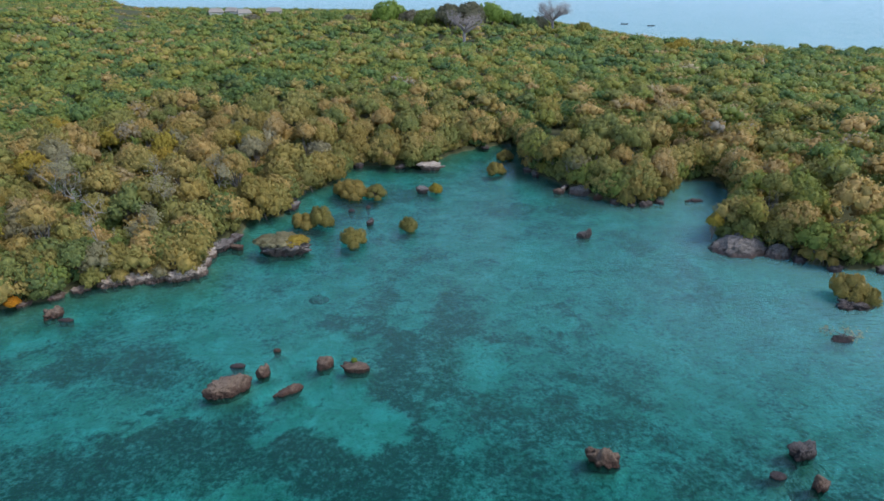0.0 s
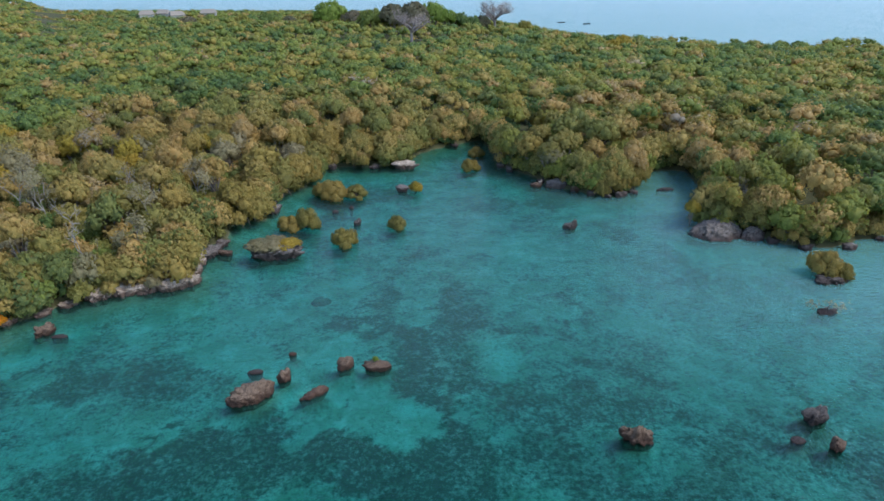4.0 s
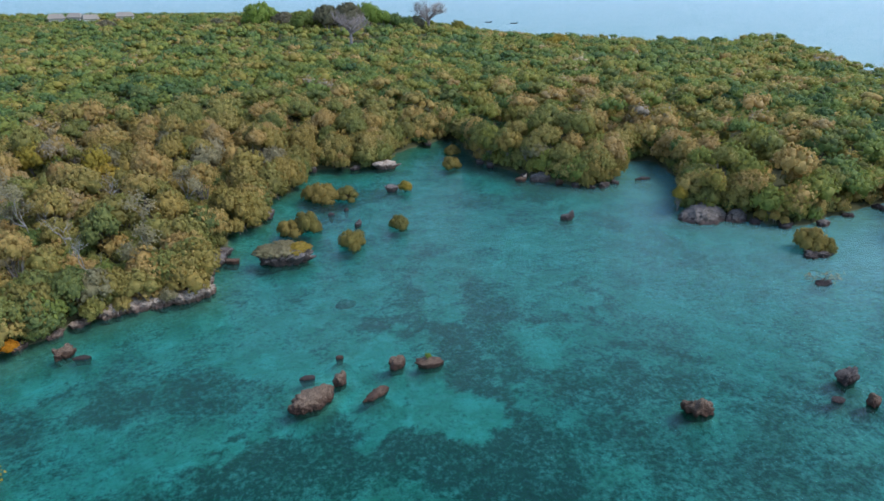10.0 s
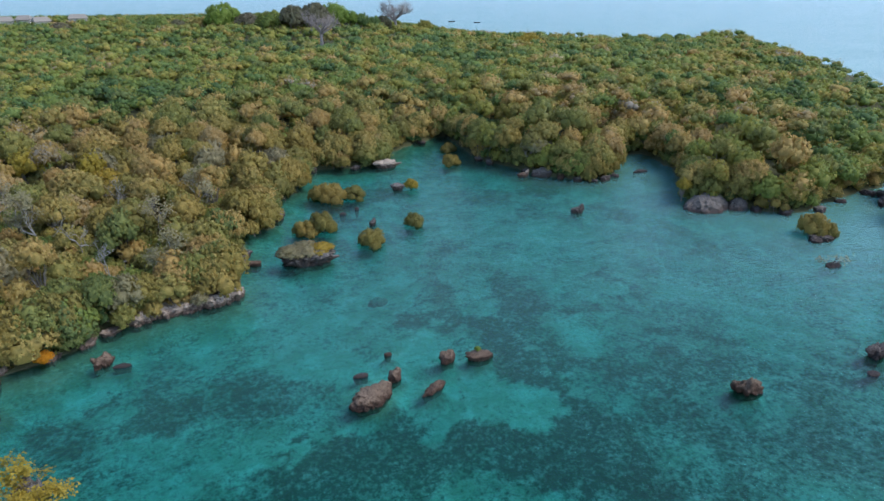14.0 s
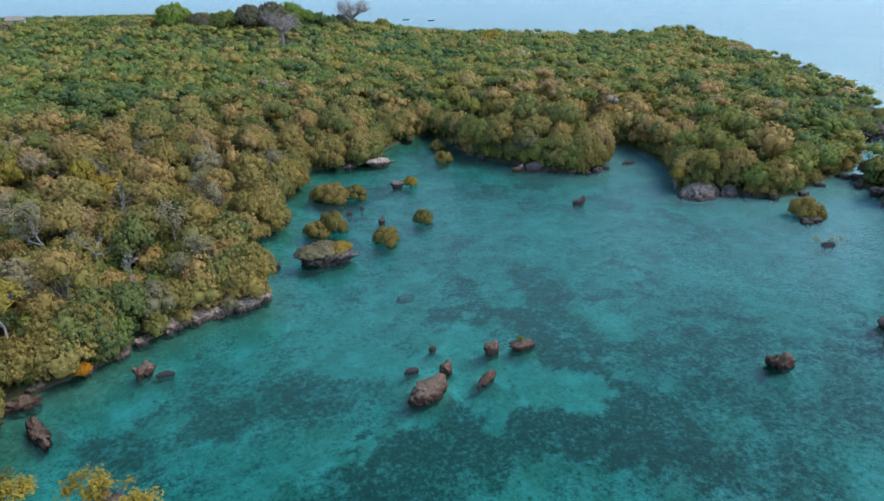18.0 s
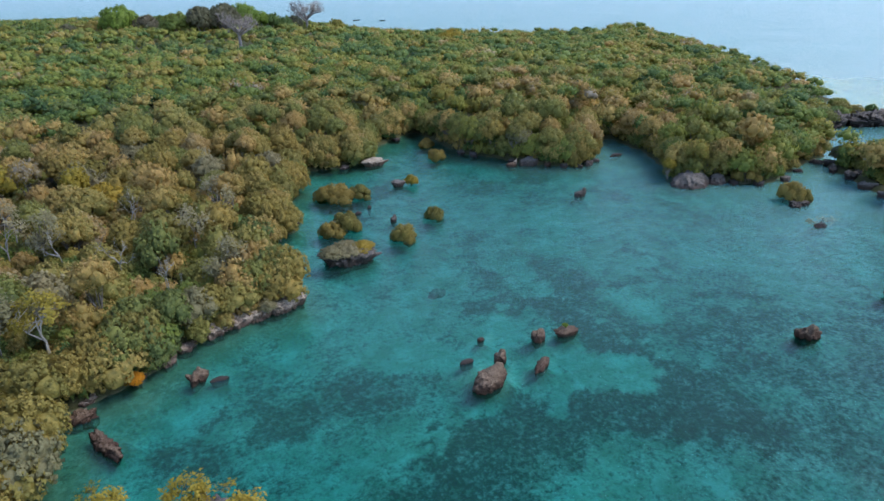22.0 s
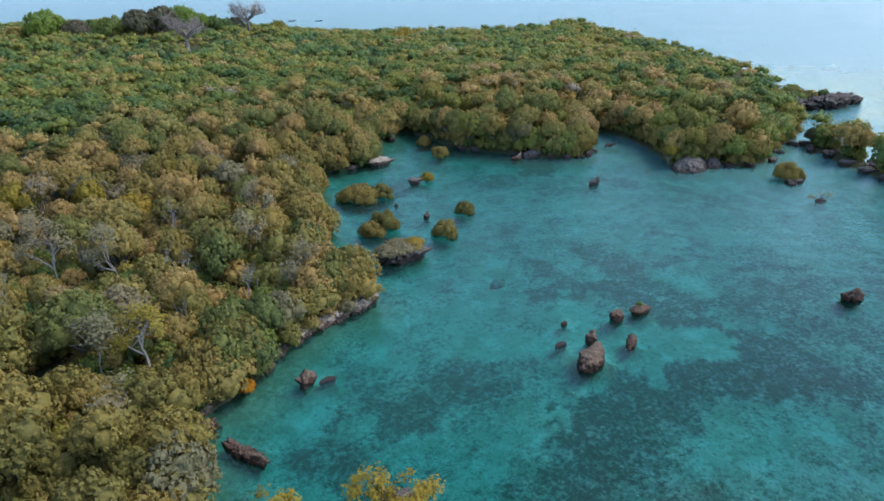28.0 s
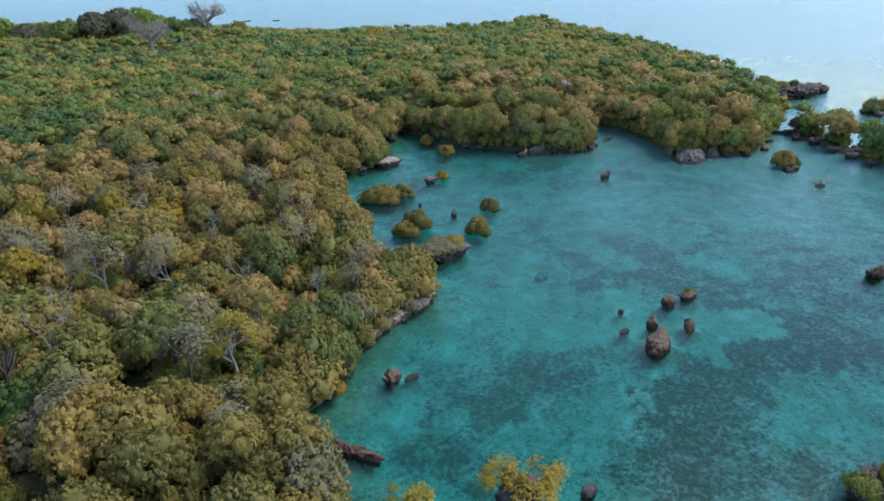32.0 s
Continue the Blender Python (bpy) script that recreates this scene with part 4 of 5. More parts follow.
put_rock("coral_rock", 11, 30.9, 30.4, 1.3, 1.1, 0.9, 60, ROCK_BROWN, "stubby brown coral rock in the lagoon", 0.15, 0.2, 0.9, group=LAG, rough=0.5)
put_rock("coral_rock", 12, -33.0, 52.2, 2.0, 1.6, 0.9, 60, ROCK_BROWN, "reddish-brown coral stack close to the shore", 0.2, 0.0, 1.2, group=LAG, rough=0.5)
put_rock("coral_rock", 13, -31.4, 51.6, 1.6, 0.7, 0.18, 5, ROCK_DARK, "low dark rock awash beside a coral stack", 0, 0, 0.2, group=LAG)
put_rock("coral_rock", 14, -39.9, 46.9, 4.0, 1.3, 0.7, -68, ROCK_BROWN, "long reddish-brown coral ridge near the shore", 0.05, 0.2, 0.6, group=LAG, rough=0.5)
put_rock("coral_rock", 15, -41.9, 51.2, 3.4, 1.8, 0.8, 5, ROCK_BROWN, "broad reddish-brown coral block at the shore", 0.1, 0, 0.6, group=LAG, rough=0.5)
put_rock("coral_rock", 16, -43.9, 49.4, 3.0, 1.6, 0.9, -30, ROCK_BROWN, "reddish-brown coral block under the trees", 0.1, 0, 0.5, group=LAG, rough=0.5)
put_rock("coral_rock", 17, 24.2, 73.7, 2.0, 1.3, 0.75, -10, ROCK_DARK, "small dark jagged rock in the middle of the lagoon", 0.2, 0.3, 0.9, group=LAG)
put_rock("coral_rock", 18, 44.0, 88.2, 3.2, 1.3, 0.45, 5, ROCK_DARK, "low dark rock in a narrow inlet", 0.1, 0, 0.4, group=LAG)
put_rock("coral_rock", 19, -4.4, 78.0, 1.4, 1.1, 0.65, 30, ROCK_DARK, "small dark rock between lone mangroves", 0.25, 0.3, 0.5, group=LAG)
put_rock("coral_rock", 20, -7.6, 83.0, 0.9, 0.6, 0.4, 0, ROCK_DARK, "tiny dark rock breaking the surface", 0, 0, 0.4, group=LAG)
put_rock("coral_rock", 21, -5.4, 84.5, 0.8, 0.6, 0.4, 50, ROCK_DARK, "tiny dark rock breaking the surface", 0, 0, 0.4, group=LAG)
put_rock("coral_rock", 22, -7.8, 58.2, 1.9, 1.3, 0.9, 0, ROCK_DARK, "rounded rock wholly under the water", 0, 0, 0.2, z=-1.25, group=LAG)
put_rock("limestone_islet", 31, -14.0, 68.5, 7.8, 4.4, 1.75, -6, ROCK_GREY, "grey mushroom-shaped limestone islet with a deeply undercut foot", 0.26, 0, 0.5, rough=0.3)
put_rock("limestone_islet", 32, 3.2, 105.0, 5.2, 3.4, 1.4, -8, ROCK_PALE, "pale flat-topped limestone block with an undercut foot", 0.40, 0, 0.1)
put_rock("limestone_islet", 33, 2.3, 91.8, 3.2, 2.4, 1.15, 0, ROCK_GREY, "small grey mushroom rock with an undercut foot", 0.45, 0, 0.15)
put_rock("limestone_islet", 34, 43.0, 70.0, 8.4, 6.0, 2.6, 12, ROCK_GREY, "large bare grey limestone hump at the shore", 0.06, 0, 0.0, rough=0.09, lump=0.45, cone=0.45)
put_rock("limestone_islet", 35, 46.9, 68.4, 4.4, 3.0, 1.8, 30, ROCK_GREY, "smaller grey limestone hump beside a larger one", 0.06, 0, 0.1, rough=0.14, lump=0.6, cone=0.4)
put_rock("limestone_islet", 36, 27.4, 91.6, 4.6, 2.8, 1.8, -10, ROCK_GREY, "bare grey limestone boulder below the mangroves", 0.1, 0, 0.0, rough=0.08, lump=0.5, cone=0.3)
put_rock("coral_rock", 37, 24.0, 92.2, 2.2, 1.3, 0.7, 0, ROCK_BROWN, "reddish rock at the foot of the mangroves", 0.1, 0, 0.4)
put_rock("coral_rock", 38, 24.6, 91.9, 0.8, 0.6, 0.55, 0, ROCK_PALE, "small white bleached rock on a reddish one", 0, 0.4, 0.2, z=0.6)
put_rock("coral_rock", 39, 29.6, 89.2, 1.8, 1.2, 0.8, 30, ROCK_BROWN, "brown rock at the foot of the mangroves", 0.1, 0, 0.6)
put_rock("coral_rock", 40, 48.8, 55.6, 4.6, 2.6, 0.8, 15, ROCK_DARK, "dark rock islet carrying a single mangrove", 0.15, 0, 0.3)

# limestone ledges along the western point
rng = np.random.default_rng(11)
LEDGE = [(-41.0, 53.4, 30, 2.2), (-37.4, 54.5, 35, 2.4), (-34.8, 56.0, 42, 2.2), (-33.2, 57.8, 40, 2.4), (-30.8, 59.3, 12, 4.2), (-28.6, 59.9, 8, 3.8), (-26.4, 60.4, 4, 4.0),
         (-24.2, 60.8, 6, 4.4), (-22.5, 61.6, 48, 4.4), (-22.4, 64.2, 85, 3.2), (-22.6, 66.6, 92, 3.6), (-21.7, 69.4, 70, 3.8), (-21.2, 72.5, 80, 3.0),
         (-17.5, 87.0, 80, 4.4), (-17.3, 89.8, 85, 4.4), (-16.5, 84.0, 80, 3.4)]
for i, (x, y, rot, long) in enumerate(LEDGE):
    put_rock("limestone_ledge", 100 + i, x, y, long, long * rng.uniform(0.55, 0.7), long * rng.uniform(0.26, 0.36), rot + rng.uniform(-8, 8),
             ROCK_PALE if i < 11 else ROCK_GREY, "pale pinkish limestone ledge with an undercut along the shore", 0.30, 0, 0.2, rough=0.30, group="ledges along the shore")
put_rock("coral_rock", 130, -20.0, 69.4, 2.6, 1.2, 0.6, -15, ROCK_BROWN, "brown rock at the foot of a limestone ledge", 0.2, 0, 0.5)
SHORE = [(20.5, 104), (21.5, 101), (25.6, 94.6), (31.5, 87.2), (33.6, 86.2), (36.0, 86.0), (38.4, 87.2), (48.6, 66.6), (51.5, 64.2), (57, 63.6), (63, 65.6), (70, 67.2), (14, 119.8), (-9.6, 105.6), (-2, 105.2)]
for i, (x, y) in enumerate(SHORE):
    put_rock("shore_rock", 150 + i, x, y, rng.uniform(1.8, 3.0), rng.uniform(1.2, 1.9), rng.uniform(0.5, 1.0), rng.uniform(0, 180), ROCK_DARK if i % 3 else ROCK_GREY,
             "dark weathered coral rock at the foot of the mangroves", 0.15, 0, 0.5, group="rocks at the foot of the mangroves")
for i, (cx, cy, rx, ry, rot) in enumerate(ISLES):
    for j in range(6):
        a = j * 1.05 + i
        u, v = math.cos(a) * rx * 0.92, math.sin(a) * ry * 0.92
        c, s = math.cos(radians(rot)), math.sin(radians(rot))
        put_rock("shore_rock", 200 + i * 10 + j, cx + u * c - v * s, cy + u * s + v * c, rng.uniform(2.4, 3.6), rng.uniform(1.6, 2.4), rng.uniform(0.8, 1.5), rng.uniform(0, 180),
                 ROCK_GREY if j % 2 else ROCK_DARK, "grey undercut coral rock edging a wooded islet", 0.3, 0, 0.4, group="rocks round the islets")
put_rock("headland_rock", 250, 110.5, 80.6, 20, 7.5, 3.0, -4, ROCK_DARK, "long dark layered coral headland jutting into the sea", 0.22, 0, 0.35)
put_rock("headland_rock", 251, 100, 84, 13, 6.5, 3.2, 15, ROCK_DARK, "dark coral cliff under low bushes at the headland", 0.2, 0, 0.4)
put_rock("headland_rock", 252, 119.0, 79.2, 9, 4.5, 1.6, 10, ROCK_DARK, "dark tip of the coral headland", 0.25, 0, 0.4)


# ---- lone mangroves and shrubs ----
WET_TRUNK = [mesh_from("trunk", *trunk(90 + i, 4, 9, 0.6), BARK) for i in range(4)]
SHRUB = {}
for key, mat in (("mangrove", LEAF_MANGROVE), ("green", LEAF_GREEN), ("yellow", LEAF_YELLOW), ("orange", LEAF_ORANGE), ("dark", LEAF_DARK), ("bright", LEAF_BRIGHT), ("grey", LEAF_GREY)):
    v, f, n = crown(200 + len(SHRUB), 10, 36, 14, 0.055, 0, flat=0.6)
    SHRUB[key] = mesh_from("crown", v, f, mat, np.zeros(len(v)), True, n)
DENSE_MESH = [mesh_from("crown", v, f, LEAF_GOLD, np.zeros(len(v)), True, n) for v, f, n in CROWN_DENSE]
LONE = [(-5.8, 71.3, 1.8, 2.1), (1.0, 76.5, 1.4, 1.7), (-13.3, 77.3, 2.0, 2.0), (-11.2, 77.7, 2.0, 2.8), (-8.6, 90.2, 2.9, 2.8), (-5.0, 89.6, 2.3, 2.0), (14.8, 102.8, 1.8, 2.0), (17.2, 111.9, 1.6, 1.8)]
for i, (x, y, r, h) in enumerate(LONE):
    put_tree("mangrove_bush", DENSE_MESH[(i + 1) % 3], WET_TRUNK[i % 4], x, y, -0.25, r, h + 0.25, i * 1.3,
             "golden-olive mangrove bush on stilt roots standing in the water", "mangrove", "lone mangroves in the lagoon", 1.8)
EDGE = [(-20.6, 80.8, 4.4, 5.0), (-16.4, 92.4, 3.6, 4.4), (-13.2, 98.0, 3.2, 4.6), (-4.6, 108.0, 4.4, 5.2), (0.4, 109.4, 3.6, 5.4), (34.5, 88.6, 3.6, 5.2), (38.0, 89.4, 3.0, 5.0),
        (48.6, 57.0, 2.0, 3.3), (50.2, 56.3, 1.6, 2.2), (50.6, 65.8, 2.4, 3.0), (-36.8, 57.2, 3.0, 4.8), (-39.8, 55.6, 2.8, 4.6),
        (-53.7, 51.3, 2.9, 5.0), (-47.2, 49.6, 2.4, 4.8), (-46.6, 46.2, 2.6, 4.4), (-48.6, 54.7, 2.7, 4.8), (-50.6, 49.2, 2.3, 4.4), (-46.4, 42.6, 2.2, 3.8)]
for i, (x, y, r, h) in enumerate(EDGE):
    put_tree("mangrove_tree", DENSE_MESH[i % 3], WET_TRUNK[i % 4], x, y, max(0.1, ground_at(x, y)) - 0.2, r, h, i * 2.1,
             "broad golden-olive mangrove overhanging the water", "tree", "trees on the lagoon shore", 1.5)


def put_shrub(key, x, y, z, r, h, label, n=0):
    return put_tree("shrub", SHRUB[key], TRUNK_MESH[n % 5], x, y, z, r, h, n * 1.7, label, "shrub")


for i, (x, y, r, key) in enumerate(((-15.9, 68.6, 1.7, "grey"), (-14.2, 67.9, 1.5, "grey"), (-12.4, 68.6, 1.6, "yellow"), (-14.0, 69.6, 1.6, "grey"))):
    put_shrub(key, x, y, 1.1, r, 1.0, "low spreading grey-green shrub on a limestone islet" if key == "grey" else "yellow-green shrub growing on a limestone islet", 40 + i)
for i, (x, y, r, h, key) in enumerate(((-29.6, 59.4, 1.2, 1.5, "mangrove"), (-25.4, 60.1, 1.0, 1.4, "grey"), (-32.2, 58.1, 1.3, 1.7, "mangrove"), (-23.0, 62.9, 1.3, 1.6, "grey"), (-35.8, 55.2, 1.3, 1.7, "mangrove"))):
    put_shrub(key, x, y, 0.6, r, h, "olive shrub hanging over a limestone ledge", 50 + i)
put_shrub("yellow", 4.5, 91.4, -0.3, 1.2, 1.9, "small yellow-green mangrove beside a mushroom rock", 4)
put_shrub("bright", -1.9, 43.7, 0.6, 0.30, 0.5, "tiny yellow-green shrub on a rock", 5)
put_shrub("orange", -37.6, 53.3, 0.7, 0.75, 0.9, "bright orange shrub on a limestone ledge", 6)
put_shrub("yellow", 40.2, 72.2, 0.5, 1.2, 3.4, "yellowish shrub behind a grey limestone hump", 7)
for i, (x, y, r) in enumerate(((99, 89.5, 2.6), (104, 90, 2.4), (109, 88, 2.3), (113, 91, 2.2), (94, 88, 2.6), (107, 94, 2.4), (99, 85.5, 2.2), (103.5, 85, 2.4), (107.5, 84, 1.9), (111, 82.5, 1.5), (96, 83, 2.2))):
    put_shrub("green" if i % 2 else "mangrove", x, y, 1.6, r, 2.2, "low wind-clipped shrub on the coral headland", 20 + i)
put_shrub("dark", 72.0, 64.5, 0.9, 1.9, 2.8, "greyish half-bare shrub on a rocky islet", 27)
# the wooded rocks nearest to the eye
put_rock("limestone_islet", 301, -34.2, 36.2, 3.4, 2.4, 1.9, -35, ROCK_GREY, "rough grey rock islet with yellow shrubs", 0.2, 0.3, 0.7)
put_rock("coral_rock", 302, -30.2, 33.8, 1.5, 1.1, 0.5, 0, ROCK_DARK, "dark rock near a shrub-covered islet", 0.1, 0, 0.5)
put_rock("limestone_islet", 303, -17.0, 21.8, 4.4, 3.0, 1.4, 20, ROCK_DARK, "dark rock islet with green shrubs", 0.2, 0, 0.7)
put_shrub("green", -18.0, 22.2, 1.0, 1.1, 1.3, "green shrub on a dark rock islet", 12)
put_shrub("yellow", -15.6, 21.2, 0.9, 1.1, 1.2, "yellow-green shrub on a dark rock islet", 13)


# ---- bare and pale trees among the wood ----
def bare_tree(seed, x, y, r, h, mat, label, leaves=None, levels=5, z=None, name="bare_tree", dense=9, kind="tree", thick=0.028):
    e = new(name)
    z = ground_at(x, y) if z is None else z
    e.matrix_world = pose(x, y, z - 0.1, 0, 0, seed * 37 % 360)
    s, tips = twigs(seed, levels, r0=thick, spread=0.75)
    v, f = s.arrays()
    top = v[:, 2].max()
    k = np.array((r / max(np.abs(v[:, :2]).max(), 0.1), r / max(np.abs(v[:, :2]).max(), 0.1), h / top))
    part("branchwork", mesh_from("branchwork", v * k, f, mat), e, "pale grey bare branches")
    if leaves:
        g = np.random.default_rng(seed)
        c = np.repeat(tips, dense, 0) * k + g.normal(0, 0.28 if dense < 10 else 0.2, (len(tips) * dense, 3))
        up = (c - c.mean(0)) * (0.4, 0.4, 0.4) + (0, 0, 0.9)
        up /= np.linalg.norm(up, axis=1, keepdims=True)
        v, f = sprays(g, c, up, 0.13 if dense < 10 else 0.11)
        part("foliage", mesh_from("foliage", v, f, leaves, np.zeros(len(v)), False, np.repeat(up, 3, 0)), e, "thin scattered foliage", "stuff")
    return tagged(e, label, kind, "bare trees among the mangroves" if name == "bare_tree" else "")


for i, (x, y, r, h) in enumerate(BARE):
    if r > 2.9:
        bare_tree(400 + i, x, y, r, h, BARK_PALE, "spreading yellow-green tree with pale branches among the mangroves", LEAF_YELLOW, dense=16)
    else:
        bare_tree(400 + i, x, y, r, h, BARK_PALE, "pale grey half-bare tree rising among the mangroves", LEAF_GREY if i % 3 else None, dense=9)
for i, (x, y, r, h) in enumerate(((-50.4, 102.0, 2.8, 6.6), (-54.4, 85.8, 2.6, 6.4))):
    put_tree("coastal_tree", NEAR_MESH["yellow"][i], TRUNK_MESH[i], x, y, ground_at(x, y) - 0.1, r, h, i, "yellow-leaved coastal tree with a rounded crown", "tree", "trees on the lagoon shore")

# thin shrubs on the islets
bare_tree(458, -35.4, 37.4, 1.2, 2.6, BARK, "yellow-leaved shrub on a grey rock islet", LEAF_YELLOW, 4, 0.9, "shrub", 14, "shrub")
bare_tree(459, -33, 35.4, 1.6, 2, BARK, "yellow-leaved shrub on a grey rock islet", LEAF_YELLOW, 4, 0.9, "shrub", 14, "shrub")
bare_tree(460, -34.6, 34.6, 1.6, 2.1, BARK, "yellow-leaved shrub on a grey rock islet", LEAF_YELLOW, 4, 0.6, "shrub", 14, "shrub")
bare_tree(461, -40.2, 40.2, 1.5, 2.4, BARK, "yellow-leaved mangrove bush at the shore", LEAF_YELLOW, 4, -0.2, "shrub", 14, "shrub")


def baobab(seed, x, y, z, w, h, leaves):
    e = new("baobab_tree")
    e.matrix_world = pose(x, y, z)
    s = Soup()
    g = np.random.default_rng(seed)
    s.tube([(0, 0, 0), (0.1, 0, h * 0.2), (0, 0.1, h * 0.42), (0.1, 0.2, h * 0.55)], [w * 0.046, w * 0.038, w * 0.033, w * 0.027], 12)
    part("trunk", mesh_from("trunk", *s.arrays(), BARK_BAOBAB, smooth=True), e, "thick grey-brown baobab trunk")
    s = Soup()
    tips = []
    for i in range(9):
        a = i * 0.7 + g.uniform(-0.2, 0.2)
        d = np.array((math.cos(a), math.sin(a), 0))
        ln = w * g.uniform(0.3, 0.46)
        p0 = np.array((0, 0, h * g.uniform(0.38, 0.55)))
        p1 = p0 + d * ln * 0.5 + (0, 0, h * 0.16)
        p2 = p0 + d * ln + (0, 0, h * g.uniform(0.2, 0.36))
        s.tube([p0, p1, p2], [w * 0.03, w * 0.018, w * 0.010], 5)
        for j in range(9):
            b = p1 + (p2 - p1) * g.uniform(0, 1)
            t1 = b + g.normal(0, w * 0.06, 3) + (0, 0, h * g.uniform(0.05, 0.16))
            s.tube([b, t1], [w * 0.008, w * 0.004], 4)
            for q in range(4):
                t2 = t1 + g.normal(0, w * 0.05, 3) + (0, 0, h * 0.04)
                s.tube([t1, t2], [w * 0.004, w * 0.002], 3)
                tips.append(t2)
    part("branchwork", mesh_from("branchwork", *s.arrays(), BARK_BAOBAB), e, "bare spreading baobab branches")
    if leaves:
        tips = np.array(tips)
        c = np.repeat(tips, leaves, 0) + g.normal(0, 0.5, (len(tips) * leaves, 3))
        up = (c - c.mean(0)) / (0.5 * w, 0.5 * w, 0.5 * h) + (0, 0, 0.8)
        up /= np.linalg.norm(up, axis=1, keepdims=True)
        v, f = sprays(g, c, up, 0.22)
        part("twig_haze", mesh_from("twig_haze", v, f, LEAF_HAZE, np.zeros(len(v)), False, np.repeat(up, 3, 0)), e, "haze of thin brownish twigs", "stuff")
    return tagged(e, "baobab with a thick trunk and bare spreading crown", "tree", "baobabs on the ridge")


baobab(1, 14.3, 282, ground_at(14, 282), 17, 13.5, 4)
baobab(2, 65.6, 362, ground_at(65, 362) - 0.5, 21, 16.5, 8)


# ---- far landmarks ----
def big_tree(x, y, r, top, key, label, n=0):
    z = ground_at(x, y) - 0.2
    put_tree("tall_tree", SHRUB[key], TRUNK_MESH[n % 5], x, y, z, r, top - z, n, label, "tree", "", 1.3)


def boat(x, y, rot):
    e = new("dugout_boat")
    e.matrix_world = pose(x, y, 0.0, 0, 0, rot)
    bm = bmesh.new()
    rings = []
    for i in range(11):
        u = i / 5 - 1
        w = 0.55 * (1 - u * u) ** 0.6 + 0.03
        k = 0.25 * u * u
        rings.append([bm.verts.new((u * 3.0, yy * w, zz + k)) for yy, zz in ((-1, 0.6), (-0.75, 0.1), (0, -0.15), (0.75, 0.1), (1, 0.6), (0.85, 0.6), (0.55, 0.15), (0, 0.02), (-0.55, 0.15), (-0.85, 0.6))])
    for a, b in zip(rings, rings[1:]):
        for j in range(10):
            bm.faces.new((a[j], a[(j + 1) % 10], b[(j + 1) % 10], b[j]))
    me = bpy.data.meshes.new("hull")
    bm.to_mesh(me)
    bm.free()
    me.materials.append(BOAT)
    part("hull", me, e)
    for u in (-1.3, 0.1, 1.4):
        s = Soup()
        s.tube([(u, -0.5, 0.52), (u, 0.5, 0.52)], [0.09, 0.09], 6)
        part("thwart", mesh_from("thwart", *s.arrays(), BOAT), e)
    return tagged(e, "dark wooden dugout boat moored on the open sea", "boat", "boats off the island")


BOAT = bark_material("boat_wood", (0.03, 0.026, 0.024), (0.07, 0.055, 0.045))
boat(140.5, 489.4, 12)
boat(154.7, 471, 14)

m, t, out = material("thatch")
k = Net(t)
p = k.node("TexCoord").outputs["Object"]
t.links.new(k.principled(k.mix(k.noise(4, 4, 0.6, p), (0.16, 0.135, 0.11), (0.30, 0.27, 0.24)), 0.95, k.bump(k.noise(22, 3, 0.6, p), 0.8, 0.05), 0.1), out.inputs[0])
THATCH = m
m, t, out = material("lime_wall")
k = Net(t)
p = k.node("TexCoord").outputs["Object"]
t.links.new(k.principled(k.mix(k.noise(2, 4, 0.6, p), (0.52, 0.47, 0.40), (0.66, 0.62, 0.55)), 0.9, None, 0.2), out.inputs[0])
LIME = m


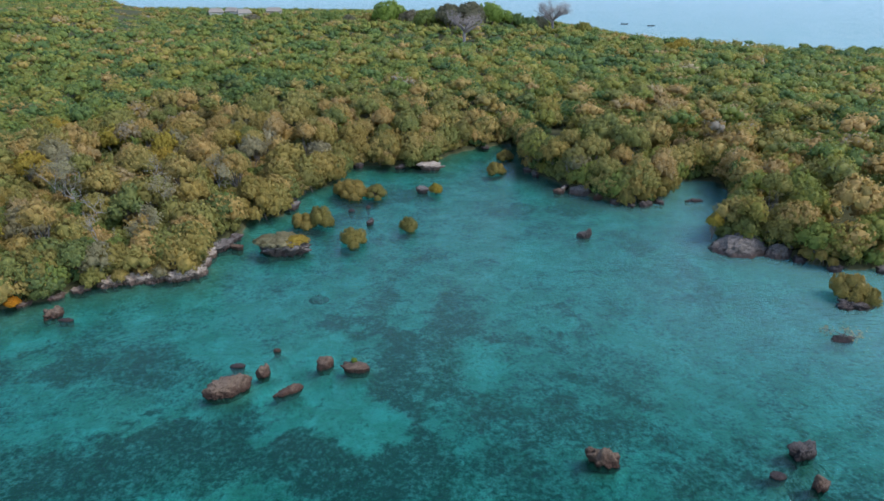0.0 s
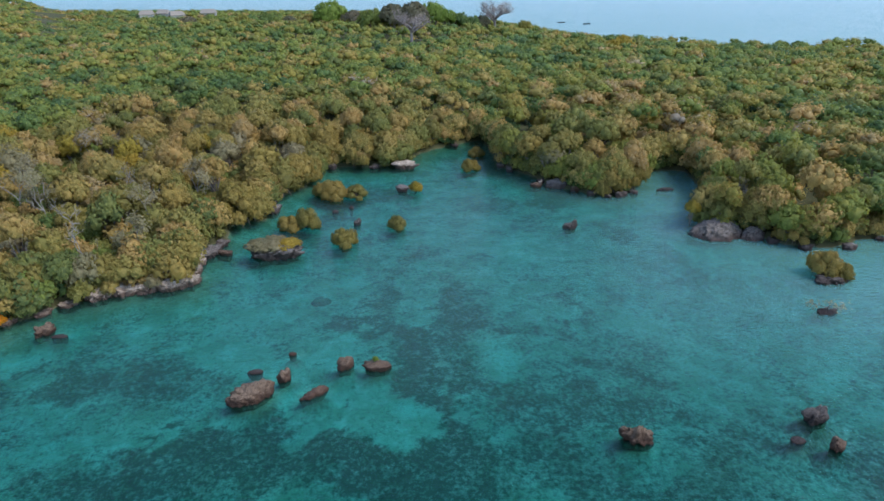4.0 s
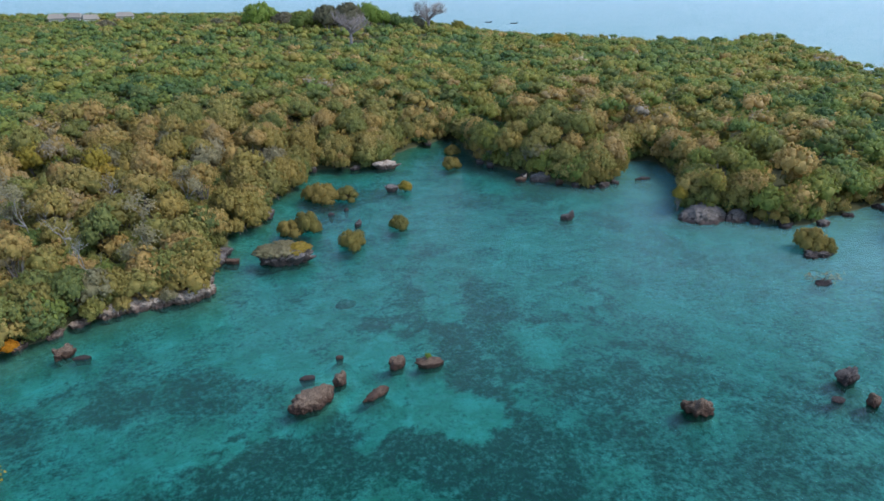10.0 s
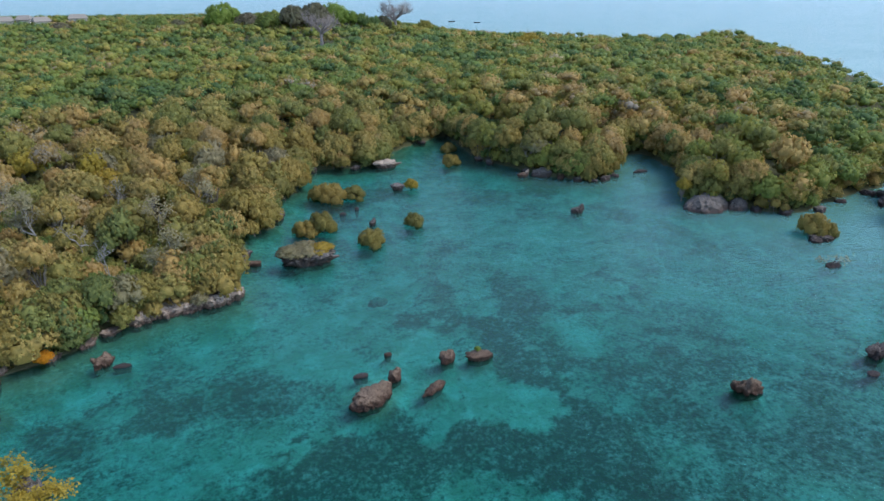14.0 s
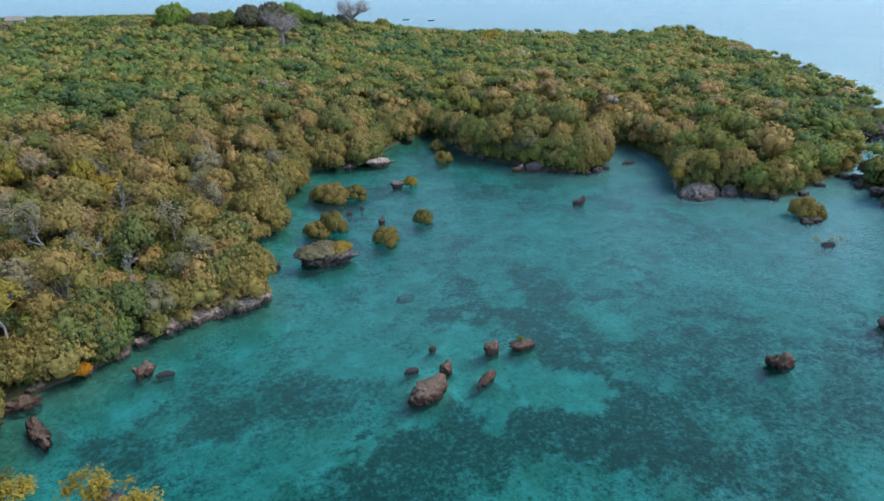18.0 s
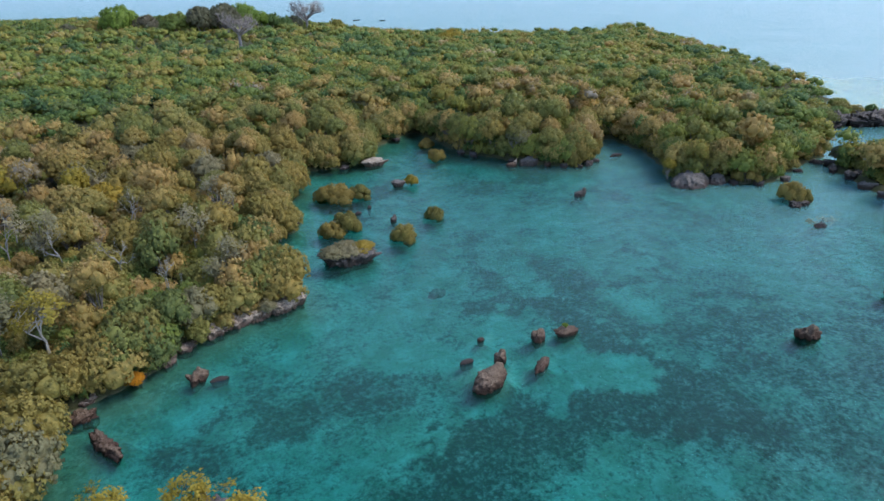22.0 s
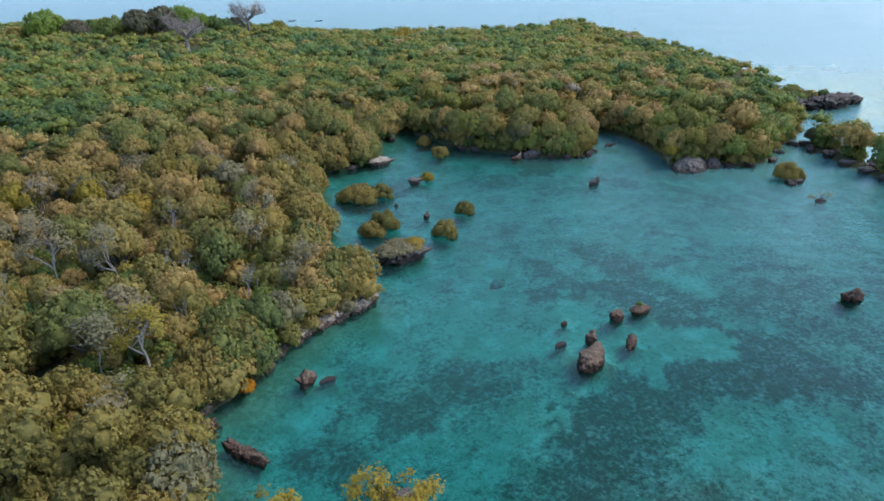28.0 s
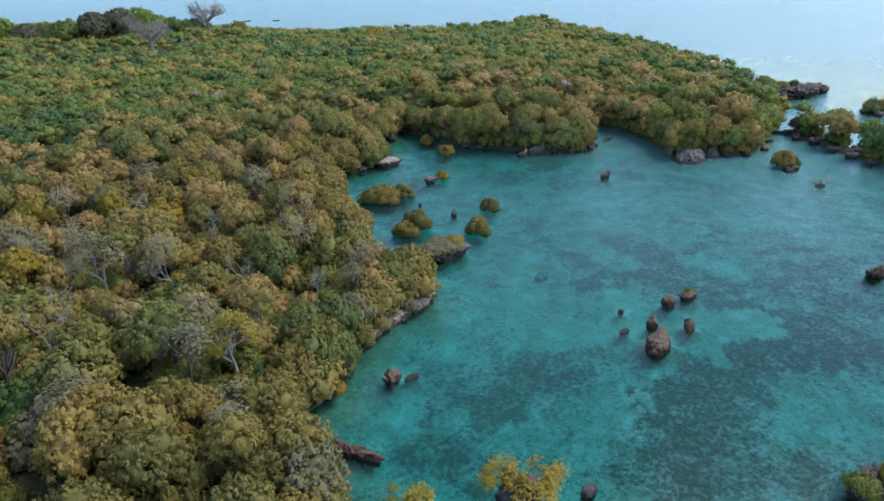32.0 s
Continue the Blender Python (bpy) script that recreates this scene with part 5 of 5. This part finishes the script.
def hut(x, y, z, lx, ly, rot):
    e = new("thatched_hut")
    e.matrix_world = pose(x, y, z, 0, 0, rot)
    bm = bmesh.new()
    bmesh.ops.create_cube(bm, size=1.0, matrix=Matrix.Translation((0, 0, 1.2)) @ Matrix.Diagonal((lx, ly, 2.4, 1)))
    bmesh.ops.bevel(bm, geom=bm.edges[:], offset=0.06, segments=2, affect="EDGES")
    me = bpy.data.meshes.new("wall")
    bm.to_mesh(me)
    bm.free()
    me.materials.append(LIME)
    part("wall", me, e)
    a, b = lx / 2 + 0.6, ly / 2 + 0.7
    v = [(-a, -b, 2.1), (a, -b, 2.1), (a, b, 2.1), (-a, b, 2.1), (-a + 1.2, 0, 4.6), (a - 1.2, 0, 4.6)]
    lo = [(px, py, pz - 0.28) for px, py, pz in v]
    bm = bmesh.new()
    vs = [bm.verts.new(q) for q in v + lo]
    for f in ((0, 1, 5, 4), (1, 2, 5), (2, 3, 4, 5), (3, 0, 4)):
        bm.faces.new([vs[i] for i in f])
        bm.faces.new([vs[i + 6] for i in reversed(f)])
    for i in range(4):
        j = (i + 1) % 4
        bm.faces.new((vs[i], vs[i + 6], vs[j + 6], vs[j]))
    me = bpy.data.meshes.new("roof")
    bm.to_mesh(me)
    bm.free()
    me.materials.append(THATCH)
    part("roof", me, e, "grey weathered thatch roof")
    return tagged(e, "lime-walled hut with a grey thatched roof", "hut", "huts beyond the wood")


for x, y, w, d, rot in ((-158, 470, 9, 6, 15), (-149, 478, 8, 6, -10), (-137, 466, 9, 6, 30), (-119, 480, 10, 6, 5)):
    hut(x, y, ground_at(x, y) + 1.0, w, d, rot)
big_tree(-27, 389, 10.5, 20.0, "bright", "tall bright green spreading tree on the ridge", 1)
big_tree(-14, 386, 7.5, 15.0, "dark", "dark purplish shrubby tree on the ridge", 2)
RIDGE = [(-3, 346, 7.5, 17.5, "green"), (8, 344, 8.5, 20, "dark"), (19, 345, 9.0, 21, "dark"), (29, 352, 7.5, 20, "bright"), (37, 352, 5.5, 16.5, "bright"), (44, 354, 5.5, 15, "green"), (52, 358, 5.5, 13, "green"),
         (58, 360, 5.5, 13, "dark"), (84, 366, 5, 10, "green"), (-5, 388, 6, 14.5, "green"), (-40, 392, 5.5, 12.5, "green"), (-52, 394, 6, 11.5, "dark"), (-64, 398, 7, 13.5, "green"), (-80, 400, 7, 12, "green"), (-98, 405, 8, 11.5, "green"), (-114, 408, 7, 10.5, "dark")]
for i, (x, y, r, top, key) in enumerate(RIDGE):
    big_tree(x, y, r, top, key, {"green": "rounded green tree on the ridge", "dark": "dark grey-brown spreading tree on the ridge", "bright": "bright yellow-green tree on the ridge"}[key], i)
big_tree(98, 253, 6.6, 9.6, "yellow", "yellow-leaved spreading tree on the ridge", 3)
for i, (x, y) in enumerate(((160, 274), (167, 272), (178, 268), (186, 269))):
    big_tree(x, y, 3.6, 6.4, "green", "dark green rounded tree near the outer coast", i)
big_tree(216, 262, 4.5, 6.4, "green", "wide green tree on the outer point", 2)

# dead shrub standing in the lagoon
bare_tree(431, 43.6, 49.0, 1.7, 1.3, BARK, "dead pale shrub standing on a low rock in the lagoon", LEAF_GREY, 4, 0.05, name="dead_shrub", dense=3, kind="shrub", thick=0.07)
put_rock("coral_rock", 41, 43.6, 49.0, 2.4, 1.2, 0.28, 10, ROCK_DARK, "low dark rock awash under a dead shrub", 0, 0, 0.3, group=LAG)
